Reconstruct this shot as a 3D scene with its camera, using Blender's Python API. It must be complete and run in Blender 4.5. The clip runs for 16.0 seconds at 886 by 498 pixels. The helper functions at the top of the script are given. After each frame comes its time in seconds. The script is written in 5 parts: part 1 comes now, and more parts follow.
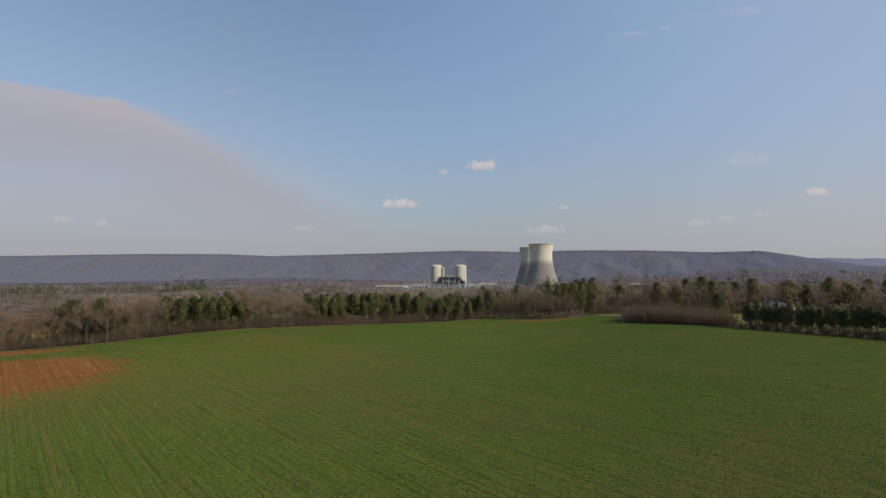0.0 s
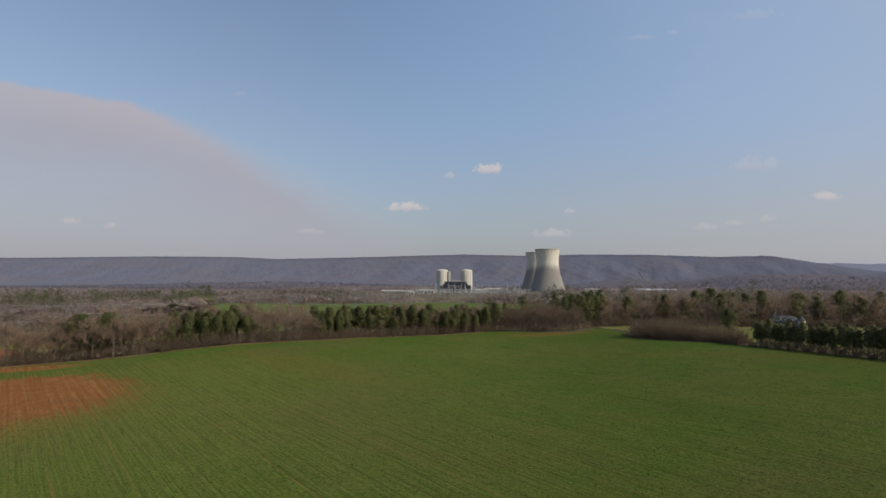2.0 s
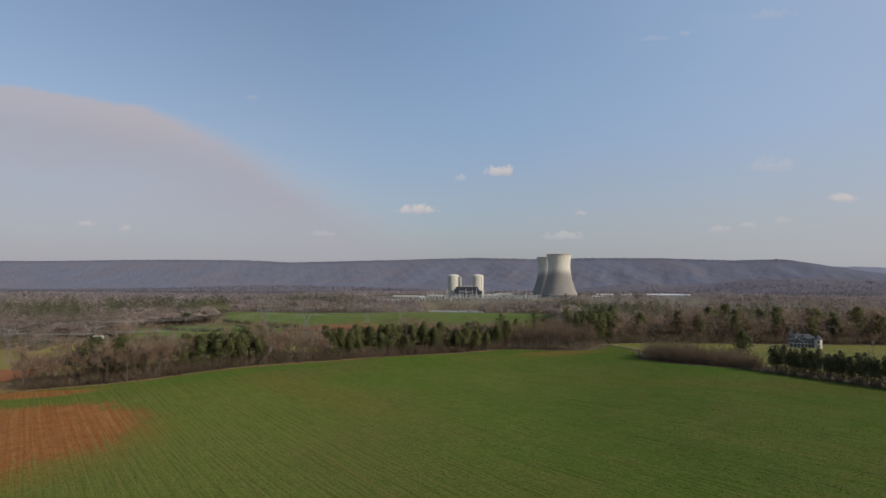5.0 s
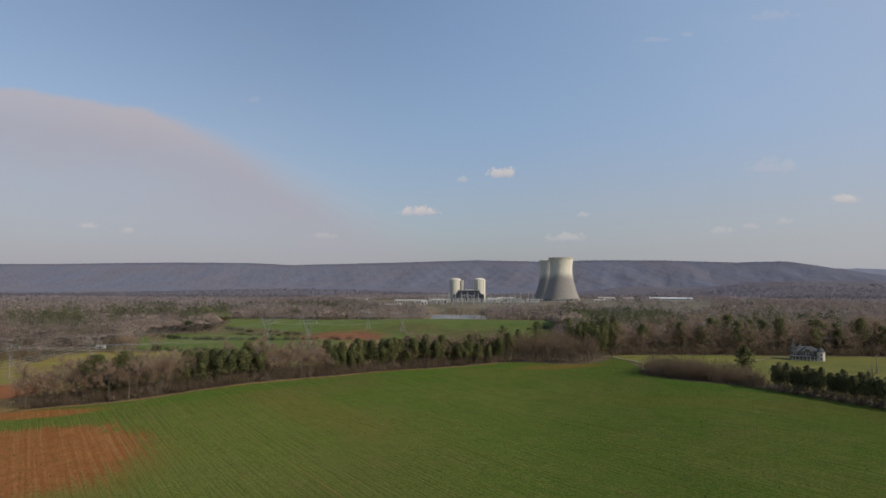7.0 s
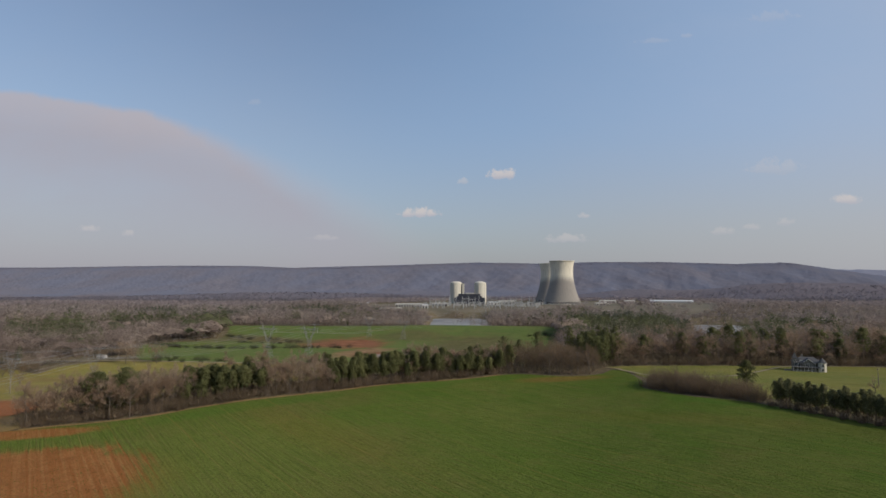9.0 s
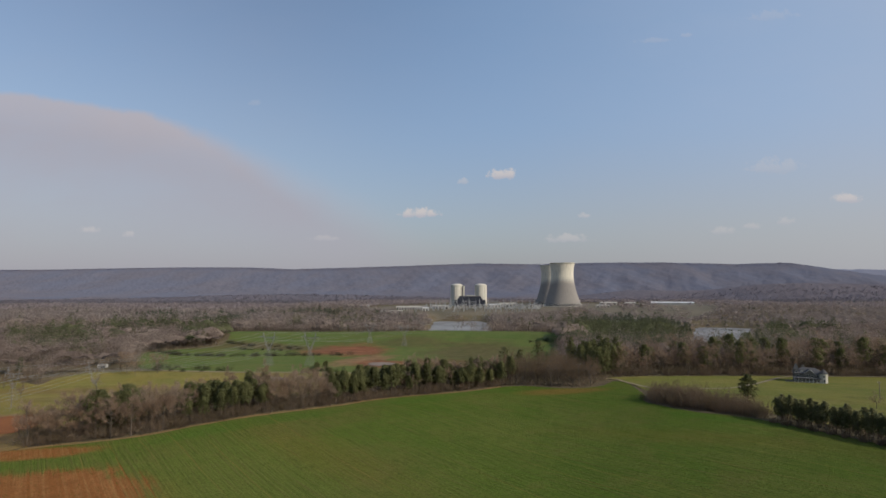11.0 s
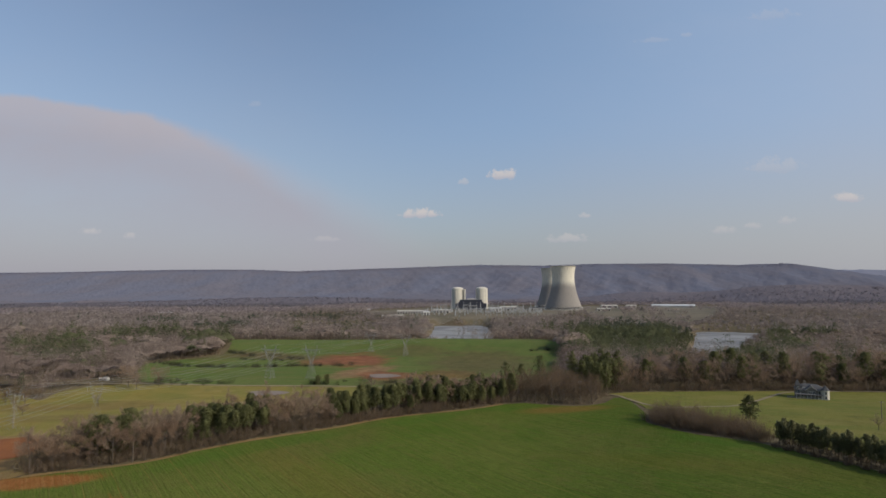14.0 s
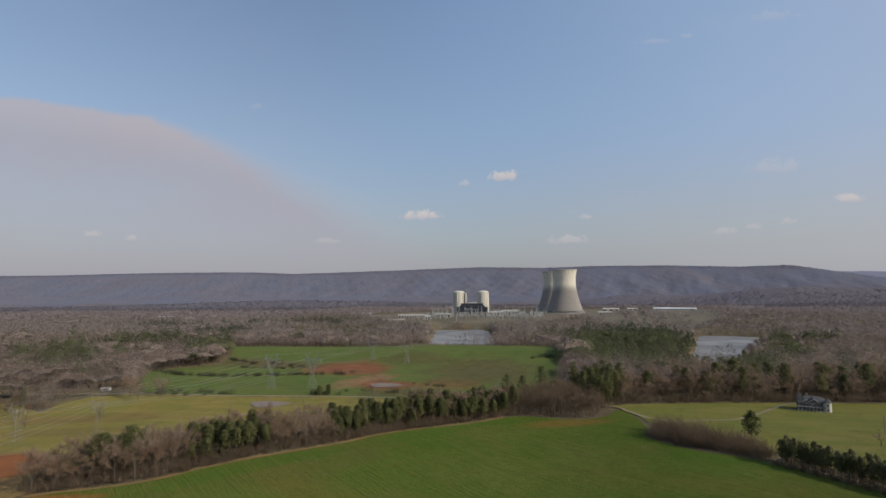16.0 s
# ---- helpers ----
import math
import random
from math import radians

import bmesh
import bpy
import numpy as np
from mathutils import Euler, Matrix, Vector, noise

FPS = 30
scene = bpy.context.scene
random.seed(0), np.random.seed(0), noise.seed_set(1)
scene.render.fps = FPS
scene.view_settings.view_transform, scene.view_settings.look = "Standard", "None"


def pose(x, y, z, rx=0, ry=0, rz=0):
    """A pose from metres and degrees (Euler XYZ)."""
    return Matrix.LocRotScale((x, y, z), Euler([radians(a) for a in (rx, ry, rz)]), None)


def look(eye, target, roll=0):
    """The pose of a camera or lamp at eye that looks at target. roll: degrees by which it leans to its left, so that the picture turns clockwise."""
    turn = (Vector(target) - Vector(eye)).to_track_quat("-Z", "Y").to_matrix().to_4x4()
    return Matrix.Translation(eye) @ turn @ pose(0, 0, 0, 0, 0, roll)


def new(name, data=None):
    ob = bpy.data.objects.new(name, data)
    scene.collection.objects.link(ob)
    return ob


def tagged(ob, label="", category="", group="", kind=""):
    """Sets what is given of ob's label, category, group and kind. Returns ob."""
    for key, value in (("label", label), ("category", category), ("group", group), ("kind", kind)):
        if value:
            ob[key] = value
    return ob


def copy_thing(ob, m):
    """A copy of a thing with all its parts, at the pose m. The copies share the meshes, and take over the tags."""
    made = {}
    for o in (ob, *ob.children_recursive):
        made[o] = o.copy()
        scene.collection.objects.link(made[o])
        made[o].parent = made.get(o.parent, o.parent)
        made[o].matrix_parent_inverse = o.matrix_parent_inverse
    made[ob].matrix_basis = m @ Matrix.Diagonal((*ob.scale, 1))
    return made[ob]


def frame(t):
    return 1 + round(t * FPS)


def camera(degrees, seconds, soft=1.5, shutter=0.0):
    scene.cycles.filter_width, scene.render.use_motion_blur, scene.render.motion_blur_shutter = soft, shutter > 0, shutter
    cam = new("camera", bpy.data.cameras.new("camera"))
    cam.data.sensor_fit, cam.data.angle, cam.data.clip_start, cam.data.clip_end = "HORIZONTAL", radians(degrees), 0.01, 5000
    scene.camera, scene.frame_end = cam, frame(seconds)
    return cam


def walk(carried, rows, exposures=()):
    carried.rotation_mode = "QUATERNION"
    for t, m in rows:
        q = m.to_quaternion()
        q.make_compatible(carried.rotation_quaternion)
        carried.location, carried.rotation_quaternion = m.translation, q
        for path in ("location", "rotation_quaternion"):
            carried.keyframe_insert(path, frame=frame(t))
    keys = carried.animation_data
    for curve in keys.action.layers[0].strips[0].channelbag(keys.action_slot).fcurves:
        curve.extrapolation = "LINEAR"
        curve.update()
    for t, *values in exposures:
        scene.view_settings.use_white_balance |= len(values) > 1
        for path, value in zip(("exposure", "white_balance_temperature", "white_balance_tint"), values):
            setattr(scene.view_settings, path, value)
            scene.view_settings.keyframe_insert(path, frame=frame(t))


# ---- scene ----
from mathutils import geometry

cam = camera(76.0, 16.0)
PATH = [
    (0, (0.638, 9.944, 42.601), (-5.944, 109.602, 47.602), 0.017),
    (0.5, (0.440, 10.409, 43.771), (-6.205, 110.053, 48.957), 0.095),
    (1, (0.291, 10.763, 44.965), (-6.566, 110.385, 50.300), 0.164),
    (1.5, (0.186, 11.010, 46.176), (-7.011, 110.602, 51.621), 0.224),
    (2, (0.119, 11.158, 47.403), (-7.504, 110.714, 52.932), 0.275),
    (2.5, (0.082, 11.224, 48.657), (-8.015, 110.738, 54.264), 0.316),
    (3, (0.064, 11.228, 49.948), (-8.494, 110.699, 55.629), 0.343),
    (3.5, (0.061, 11.189, 51.272), (-8.890, 110.621, 57.024), 0.357),
    (4, (0.070, 11.124, 52.628), (-9.176, 110.525, 58.442), 0.356),
    (4.5, (0.091, 11.046, 54.027), (-9.355, 110.426, 59.896), 0.345),
    (5, (0.123, 10.965, 55.474), (-9.459, 110.329, 61.401), 0.329),
    (5.5, (0.167, 10.887, 56.958), (-9.518, 110.237, 62.952), 0.313),
    (6, (0.219, 10.815, 58.451), (-9.552, 110.151, 64.520), 0.297),
    (6.5, (0.274, 10.747, 59.912), (-9.572, 110.071, 66.059), 0.279),
    (7, (0.326, 10.683, 61.304), (-9.584, 109.996, 67.533), 0.255),
    (7.5, (0.366, 10.620, 62.647), (-9.599, 109.922, 68.955), 0.222),
    (8, (0.388, 10.554, 63.979), (-9.618, 109.847, 70.364), 0.179),
    (8.5, (0.389, 10.482, 65.334), (-9.639, 109.768, 71.792), 0.129),
    (9, (0.369, 10.400, 66.745), (-9.657, 109.683, 73.258), 0.076),
    (9.5, (0.334, 10.307, 68.233), (-9.672, 109.590, 74.774), 0.023),
    (10, (0.294, 10.204, 69.784), (-9.707, 109.487, 76.337), -0.023),
    (10.5, (0.257, 10.095, 71.365), (-9.771, 109.374, 77.919), -0.061),
    (11, (0.229, 9.983, 72.937), (-9.857, 109.257, 79.485), -0.091),
    (11.5, (0.211, 9.873, 74.465), (-9.944, 109.141, 81.006), -0.117),
    (12, (0.200, 9.769, 75.942), (-9.998, 109.032, 82.488), -0.141),
    (12.5, (0.196, 9.672, 77.394), (-10.013, 108.933, 83.960), -0.167),
    (13, (0.197, 9.582, 78.857), (-10.004, 108.842, 85.443), -0.196),
    (13.5, (0.204, 9.494, 80.351), (-9.993, 108.753, 86.953), -0.229),
    (14, (0.214, 9.401, 81.879), (-9.996, 108.657, 88.504), -0.263),
    (14.5, (0.226, 9.297, 83.425), (-10.020, 108.548, 90.087), -0.298),
    (15, (0.240, 9.181, 84.961), (-10.055, 108.422, 91.682), -0.330),
    (15.5, (0.252, 9.049, 86.455), (-10.094, 108.279, 93.259), -0.359),
    (16, (0.262, 8.901, 87.887), (-10.137, 108.118, 94.798), -0.386),
]
walk(cam, [(t, look(eye, target, roll)) for t, eye, target, roll in PATH])

# ---- world, sun, exposure ----
SUN_AZ, SUN_EL = 114.0, 30.0          # degrees clockwise from +y, and above the horizon
scene.view_settings.exposure = 0.35


class Nodes:
    """A small wrapper for building node trees."""

    def __init__(self, tree):
        self.tree = tree
        tree.nodes.clear()

    def add(self, kind, inputs=None):
        n = self.tree.nodes.new(kind)
        for k, v in (inputs or {}).items():
            if isinstance(v, bpy.types.NodeSocket):
                self.tree.links.new(v, n.inputs[k])
            else:
                n.inputs[k].default_value = v
        return n

    def math(self, op, a, b=0.0):
        n = self.tree.nodes.new("ShaderNodeMath")
        n.operation = op
        for i, v in enumerate((a, b)):
            if isinstance(v, bpy.types.NodeSocket):
                self.tree.links.new(v, n.inputs[i])
            else:
                n.inputs[i].default_value = v
        return n.outputs[0]

    def noise(self, vec, scale, detail=4.0, rough=0.55, warp=0.0):
        return self.add("ShaderNodeTexNoise", {"Vector": vec, "Scale": scale, "Detail": detail, "Roughness": rough, "Distortion": warp}).outputs[0]

    def remap(self, v, a, b, lo=0.0, hi=1.0):
        n = self.add("ShaderNodeMapRange", {"Value": v, "From Min": a, "From Max": b, "To Min": lo, "To Max": hi})
        n.interpolation_type = "SMOOTHSTEP"
        return n.outputs[0]

    def mix(self, f, a, b):
        n = self.add("ShaderNodeMix")
        n.data_type = "RGBA"
        for i, v in ((0, f), (6, a), (7, b)):
            if isinstance(v, bpy.types.NodeSocket):
                self.tree.links.new(v, n.inputs[i])
            else:
                n.inputs[i].default_value = (*v, 1) if isinstance(v, tuple) and len(v) == 3 else v
        return n.outputs[2]


def build_world():
    world = bpy.data.worlds.new("sky")
    world.use_nodes = True
    scene.world = world
    n = Nodes(world.node_tree)
    tex = n.add("ShaderNodeTexSky")
    tex.sky_type, tex.sun_disc = "NISHITA", False
    tex.sun_elevation, tex.sun_rotation = radians(SUN_EL), radians(SUN_AZ)
    tex.air_density, tex.dust_density, tex.ozone_density, tex.altitude = 1.0, 1.6, 1.2, 150.0
    sky = tex.outputs[0]
    way = n.add("ShaderNodeTexCoord").outputs["Generated"]
    xyz = n.add("ShaderNodeSeparateXYZ", {0: way})
    fwd = n.math("MAXIMUM", xyz.outputs[1], 0.02)
    u = n.math("DIVIDE", xyz.outputs[0], fwd)
    v = n.math("DIVIDE", xyz.outputs[2], fwd)
    flat = n.add("ShaderNodeCombineXYZ", {0: u, 1: v, 2: 0.0}).outputs[0]
    rough = n.noise(flat, 26.0, 5.0, 0.6)
    wide = n.noise(flat, 3.2, 4.0, 0.6)
    ahead = n.remap(xyz.outputs[1], 0.05, 0.25)
    # a thin grey veil that thickens towards the horizon
    up = n.math("MAXIMUM", xyz.outputs[2], 0.0)
    veil = n.math("ADD", n.math("MULTIPLY", n.math("POWER", n.math("SUBTRACT", 1.0, up), 3.6), HAZE), 0.02)
    colour = n.mix(veil, sky, SKY_VEIL)
    # the broad sheet of high cloud
    streak = n.noise(n.add("ShaderNodeMapping", {"Vector": flat, "Scale": (2.2, 5.0, 1.0), "Rotation": (0, 0, 0.35)}).outputs[0], 1.6, 6.0, 0.62)
    du = n.math("ADD", u, 0.884)
    lip = n.math("SUBTRACT", 0.378, n.math("ADD", n.math("MULTIPLY", du, 0.125), n.math("MULTIPLY", n.math("MULTIPLY", du, du), 0.30)))
    lip = n.math("ADD", lip, n.math("MULTIPLY", n.math("SUBTRACT", rough, 0.5), 0.016))
    lip = n.math("ADD", lip, n.math("MULTIPLY", n.math("SUBTRACT", wide, 0.5), 0.03))
    below = n.math("SUBTRACT", lip, v)
    sheet = n.remap(n.math("DIVIDE", below, n.remap(u, -0.7, -0.25, 0.016, 0.13)), 0.0, 1.0)
    sheet = n.math("MULTIPLY", sheet, n.math("MULTIPLY", n.math("MULTIPLY", n.remap(below, 0.02, 0.24, 1.0, 0.6), n.remap(streak, 0.3, 0.7, 0.85, 1.0)), n.remap(u, -0.4, 0.0, 1.0, 0.3)))
    sheet = n.math("MULTIPLY", sheet, ahead)
    colour = n.mix(sheet, colour, n.mix(n.remap(below, 0.0, 0.10), CLOUD_LIP, CLOUD_SHEET))
    # faint streaks of cirrus
    streak = n.math("MULTIPLY", n.math("MULTIPLY", n.remap(streak, 0.22, 1.0), n.remap(u, -0.1, 0.65, 0.08, 0.34)), ahead)
    colour = n.mix(streak, colour, CLOUD_SHEET)
    # a pale haze on the sun's side, warm below and blue above, and the clear blue overhead
    side = n.mix(n.remap(v, 0.06, 0.34), (3.42, 3.48, 3.72), (3.05, 3.65, 4.75))
    colour = n.mix(n.math("MULTIPLY", n.remap(u, -0.25, 0.7, 0.0, 0.5), ahead), colour, side)
    clear = n.math("MULTIPLY", n.math("MULTIPLY", n.remap(u, -0.5, 0.05, 0.0, 0.16), n.remap(u, 0.3, 0.75, 1.0, 0.5)), n.math("MULTIPLY", n.remap(v, 0.08, 0.3), ahead))
    colour = n.mix(clear, colour, (1.6, 3.6, 6.5))
    # small fair-weather clouds: centre, half width, half height, weight
    puffs = [(-0.142, 0.129, 0.040, 0.011, 0.95), (0.005, 0.196, 0.030, 0.013, 0.95), (0.574, 0.143, 0.028, 0.011, 0.85),
             (-0.066, 0.185, 0.012, 0.007, 0.4), (0.116, 0.081, 0.045, 0.010, 0.45), (-0.777, 0.106, 0.024, 0.009, 0.5),
             (-0.699, 0.097, 0.018, 0.008, 0.4), (-0.319, 0.086, 0.030, 0.007, 0.3), (0.145, 0.121, 0.012, 0.006, 0.5),
             (0.375, 0.092, 0.024, 0.009, 0.35), (0.422, 0.099, 0.016, 0.007, 0.35), (0.477, 0.107, 0.018, 0.008, 0.35),
             (0.270, 0.428, 0.036, 0.006, 0.16), (0.326, 0.436, 0.010, 0.006, 0.2), (0.470, 0.462, 0.045, 0.012, 0.16), (-0.455, 0.342, 0.014, 0.007, 0.15),
             (0.461, 0.198, 0.050, 0.018, 0.25)]
    crumple = n.noise(flat, 75.0, 5.0, 0.62)
    for cu, cv, ru, rv, weight in puffs:
        a = n.math("DIVIDE", n.math("SUBTRACT", u, cu), ru)
        b = n.math("DIVIDE", n.math("SUBTRACT", v, cv), rv)
        b = n.math("MULTIPLY", b, n.remap(b, -0.1, 0.1, 1.5, 0.85))
        d = n.math("ADD", n.math("MULTIPLY", a, a), n.math("MULTIPLY", b, b))
        d = n.math("ADD", d, n.math("MULTIPLY", n.math("SUBTRACT", crumple, 0.5), 3.4))
        mask = n.math("MULTIPLY", n.remap(d, 0.05, 1.0, weight * 0.92, 0.0), ahead)
        shade = n.remap(b, -0.7, 0.5, 0.0, 1.0)
        colour = n.mix(mask, colour, n.mix(shade, CLOUD_BASE, CLOUD_TOP))
    back = n.add("ShaderNodeBackground", {"Color": colour, "Strength": SKY_STRENGTH}).outputs[0]
    n.add("ShaderNodeOutputWorld", {"Surface": back})


SKY_STRENGTH, HAZE = 0.108, 0.84
SKY_VEIL, CLOUD_SHEET = (1.95, 2.0, 2.36), (2.84, 2.74, 3.12)
CLOUD_LIP = (3.22, 3.06, 3.40)
CLOUD_BASE, CLOUD_TOP = (3.3, 3.25, 3.6), (4.3, 4.0, 3.95)
build_world()
sun = new("sun", bpy.data.lights.new("sun", "SUN"))
sun.data.energy, sun.data.angle, sun.data.color = 2.5, radians(0.6), (1.0, 0.915, 0.79)
_az, _el = radians(SUN_AZ), radians(SUN_EL)
sun.matrix_world = look((0, 0, 900), Vector((0, 0, 900)) - Vector((math.sin(_az) * math.cos(_el), math.cos(_az) * math.cos(_el), math.sin(_el))))


# ---- materials ----
def material(name, build, rough=0.9, metal=0.0, spec=0.2):
    """A material whose colour (and bump height, or None) build(nodes, coordinate) gives."""
    m = bpy.data.materials.new(name)
    m.use_nodes = True
    n = Nodes(m.node_tree)
    where = n.add("ShaderNodeTexCoord").outputs["Object"]
    colour, height, depth = build(n, where)
    b = n.add("ShaderNodeBsdfPrincipled", {"Roughness": rough, "Metallic": metal, "Specular IOR Level": spec, "Diffuse Roughness": 0.3 if rough > 0.8 else 0.0})
    if isinstance(colour, tuple):
        b.inputs["Base Color"].default_value = (*colour, 1)
    else:
        n.tree.links.new(colour, b.inputs["Base Color"])
    if height is not None:
        bump = n.add("ShaderNodeBump", {"Height": height, "Strength": 1.0, "Distance": depth}).outputs[0]
        n.tree.links.new(bump, b.inputs["Normal"])
    n.add("ShaderNodeOutputMaterial", {"Surface": b.outputs[0]})
    return m


def speckled(name, a, b, scale, rough=0.9, metal=0.0, spec=0.2, bump=0.0, scale2=None):
    """Two tones mixed by noise at two scales."""
    def build(n, p):
        f = n.remap(n.noise(p, scale, 5.0, 0.6), 0.3, 0.7)
        g = n.noise(p, scale2 or scale * 9, 4.0, 0.6)
        c = n.mix(f, a, b)
        c = n.mix(n.math("MULTIPLY", g, 0.5), c, tuple(x * 0.55 for x in a))
        return c, (g if bump else None), bump
    return material(name, build, rough, metal, spec)


def plant_cover(name, tones, by_island=True, wide=0.02):
    """Leaves, needles or twigs: tones mixed by tree, by place and by piece."""
    def build(n, p):
        place = n.add("ShaderNodeNewGeometry")
        r = n.add("ShaderNodeObjectInfo").outputs["Random"]
        w = n.remap(n.noise(place.outputs["Position"], wide, 3.0, 0.6), 0.35, 0.65)
        w2 = n.remap(n.noise(place.outputs["Position"], wide * 3.3, 2.0, 0.6), 0.38, 0.62)
        f = n.math("ADD", n.math("MULTIPLY", r, 0.25), n.math("ADD", n.math("MULTIPLY", w, 0.35), n.math("MULTIPLY", w2, 0.4)))
        c = n.mix(f, tones[0], tones[1])
        tree = n.remap(n.noise(place.outputs["Position"], 0.10, 1.0, 0.5), 0.42, 0.60)
        c = n.mix(n.math("MULTIPLY", tree, 0.6), c, tones[2])
        own = n.add("ShaderNodeAttribute")
        own.attribute_name = "tone"
        c = n.mix(n.math("MULTIPLY", n.remap(own.outputs["Fac"], 0.1, 0.6), 0.65), c, tuple(x * 0.85 for x in tones[2]))
        c = n.mix(n.remap(own.outputs["Fac"], 0.7, 1.0, 0.0, 0.6), c, tuple(x * 1.2 for x in tones[1]))
        fine = n.noise(place.outputs["Position"], 0.55, 4.0, 0.65)
        c = n.mix(n.remap(fine, 0.4, 0.7, 0.0, 0.14), c, tuple(x * 0.6 for x in tones[2]))
        i = place.outputs["Random Per Island"]
        return n.mix(n.math("MULTIPLY", i, 0.10), c, tones[2]), None, 0
    m = material(name, build, 0.85, 0.0, 0.12)
    # thin foliage lets part of the light through
    t = m.node_tree
    bsdf = next(k for k in t.nodes if k.bl_idname == "ShaderNodeBsdfPrincipled")
    out = next(k for k in t.nodes if k.bl_idname == "ShaderNodeOutputMaterial")
    thin = t.nodes.new("ShaderNodeBsdfTranslucent")
    t.links.new(bsdf.inputs["Base Color"].links[0].from_socket, thin.inputs["Color"])
    both = t.nodes.new("ShaderNodeMixShader")
    both.inputs[0].default_value = 0.46
    t.links.new(bsdf.outputs[0], both.inputs[1])
    t.links.new(thin.outputs[0], both.inputs[2])
    t.links.new(both.outputs[0], out.inputs["Surface"])
    return m


def ellipse(n, p, cx, cy, rx, ry, turn, ragged, inner, outer):
    """1 inside an ellipse on the ground and 0 outside, with a ragged edge."""
    q = n.add("ShaderNodeMapping")
    q.vector_type = "TEXTURE"
    n.tree.links.new(p, q.inputs["Vector"])
    q.inputs["Location"].default_value, q.inputs["Scale"].default_value = (cx, cy, 0), (rx, ry, 1e6)
    q.inputs["Rotation"].default_value = (0, 0, radians(turn))
    size = n.add("ShaderNodeVectorMath", {0: q.outputs[0]})
    size.operation = "LENGTH"
    d = size.outputs["Value"]
    return n.remap(n.math("ADD", d, ragged), inner, outer, 1.0, 0.0)


ROW_TURN = -48.0                     # the drilled rows run this way


def wheat(n, p):
    along = n.add("ShaderNodeMapping", {"Vector": p, "Rotation": (0, 0, radians(-ROW_TURN)), "Scale": (1, 1, 1)}).outputs[0]
    long = n.add("ShaderNodeMapping", {"Vector": along, "Scale": (0.012, 0.9, 0.0)}).outputs[0]
    fine = n.add("ShaderNodeMapping", {"Vector": along, "Scale": (0.03, 1.25, 0.0)}).outputs[0]
    drill = n.noise(n.add("ShaderNodeMapping", {"Vector": along, "Scale": (0.10, 3.4, 0.0)}).outputs[0], 1.0, 2.0, 0.6)
    streak = n.noise(long, 1.0, 5.0, 0.65)
    rows = n.noise(fine, 1.0, 3.0, 0.6)
    patch = n.noise(p, 0.022, 5.0, 0.62, 0.4)
    clump = n.noise(p, 0.28, 6.0, 0.7)
    grain = n.noise(p, 2.2, 4.0, 0.7)
    c = n.mix(n.remap(patch, 0.32, 0.68), WHEAT_A, WHEAT_B)
    c = n.mix(n.remap(n.noise(p, 0.011, 3.0, 0.5, 0.6), 0.45, 0.68, 0.0, 0.75), c, OLIVE_WHEAT)
    c = n.mix(n.remap(clump, 0.3, 0.75, 0.0, 0.55), c, WHEAT_C)
    c = n.mix(n.remap(streak, 0.5, 0.72, 0.0, 0.5), c, THIN_WHEAT)
    c = n.mix(n.remap(rows, 0.48, 0.68, 0.0, 0.4), c, WHEAT_GAP)
    c = n.mix(n.remap(rows, 0.5, 0.32, 0.0, 0.35), c, WHEAT_DARK)
    c = n.mix(n.remap(drill, 0.46, 0.32, 0.0, 0.4), c, WHEAT_DARK)
    c = n.mix(n.remap(drill, 0.56, 0.72, 0.0, 0.3), c, WHEAT_GAP)
    c = n.mix(n.remap(n.noise(p, 0.075, 6.0, 0.72), 0.5, 0.74, 0.0, 0.55), c, OLIVE_WHEAT)
    # paler, yellower tone over the left half of the field
    pale_area = ellipse(n, p, -95, 120, 125, 95, 40, n.math("MULTIPLY", n.math("SUBTRACT", patch, 0.5), 1.2), 0.25, 1.15)
    c = n.mix(n.math("MULTIPLY", pale_area, 0.3), c, PALE_WHEAT)
    for cx, cy, rx, ry, turn in LUSH_STRIPS:
        lush = ellipse(n, p, cx, cy, rx, ry, turn, n.math("MULTIPLY", n.math("SUBTRACT", patch, 0.5), 0.8), 0.35, 1.15)
        c = n.mix(n.math("MULTIPLY", lush, 0.45), c, LUSH_WHEAT)
    # wheel tracks, pairs of bare lines between strips of crop
    across = n.add("ShaderNodeSeparateXYZ", {0: along}).outputs[1]
    wob = n.math("ADD", across, n.math("MULTIPLY", n.math("SUBTRACT", n.noise(p, 0.03, 2.0), 0.5), 1.6))
    saw = n.math("ABSOLUTE", n.math("SUBTRACT", n.math("FRACT", n.math("DIVIDE", wob, 9.0)), 0.5))
    track = n.math("MULTIPLY", n.remap(saw, 0.0, 0.022, 1.0, 0.0), n.remap(n.noise(long, 0.6, 3.0), 0.4, 0.62))
    c = n.mix(n.math("MULTIPLY", track, 0.38), c, RED_SOIL_B)
    soil = n.mix(n.remap(streak, 0.35, 0.7), RED_SOIL_A, RED_SOIL_B)
    soil = n.mix(n.remap(clump, 0.35, 0.75, 0.0, 0.6), soil, RED_SOIL_C)
    ragged = n.math("ADD", n.math("MULTIPLY", n.math("SUBTRACT", streak, 0.5), 0.55), n.math("MULTIPLY", n.math("SUBTRACT", patch, 0.5), 1.0))
    bare = 0.0
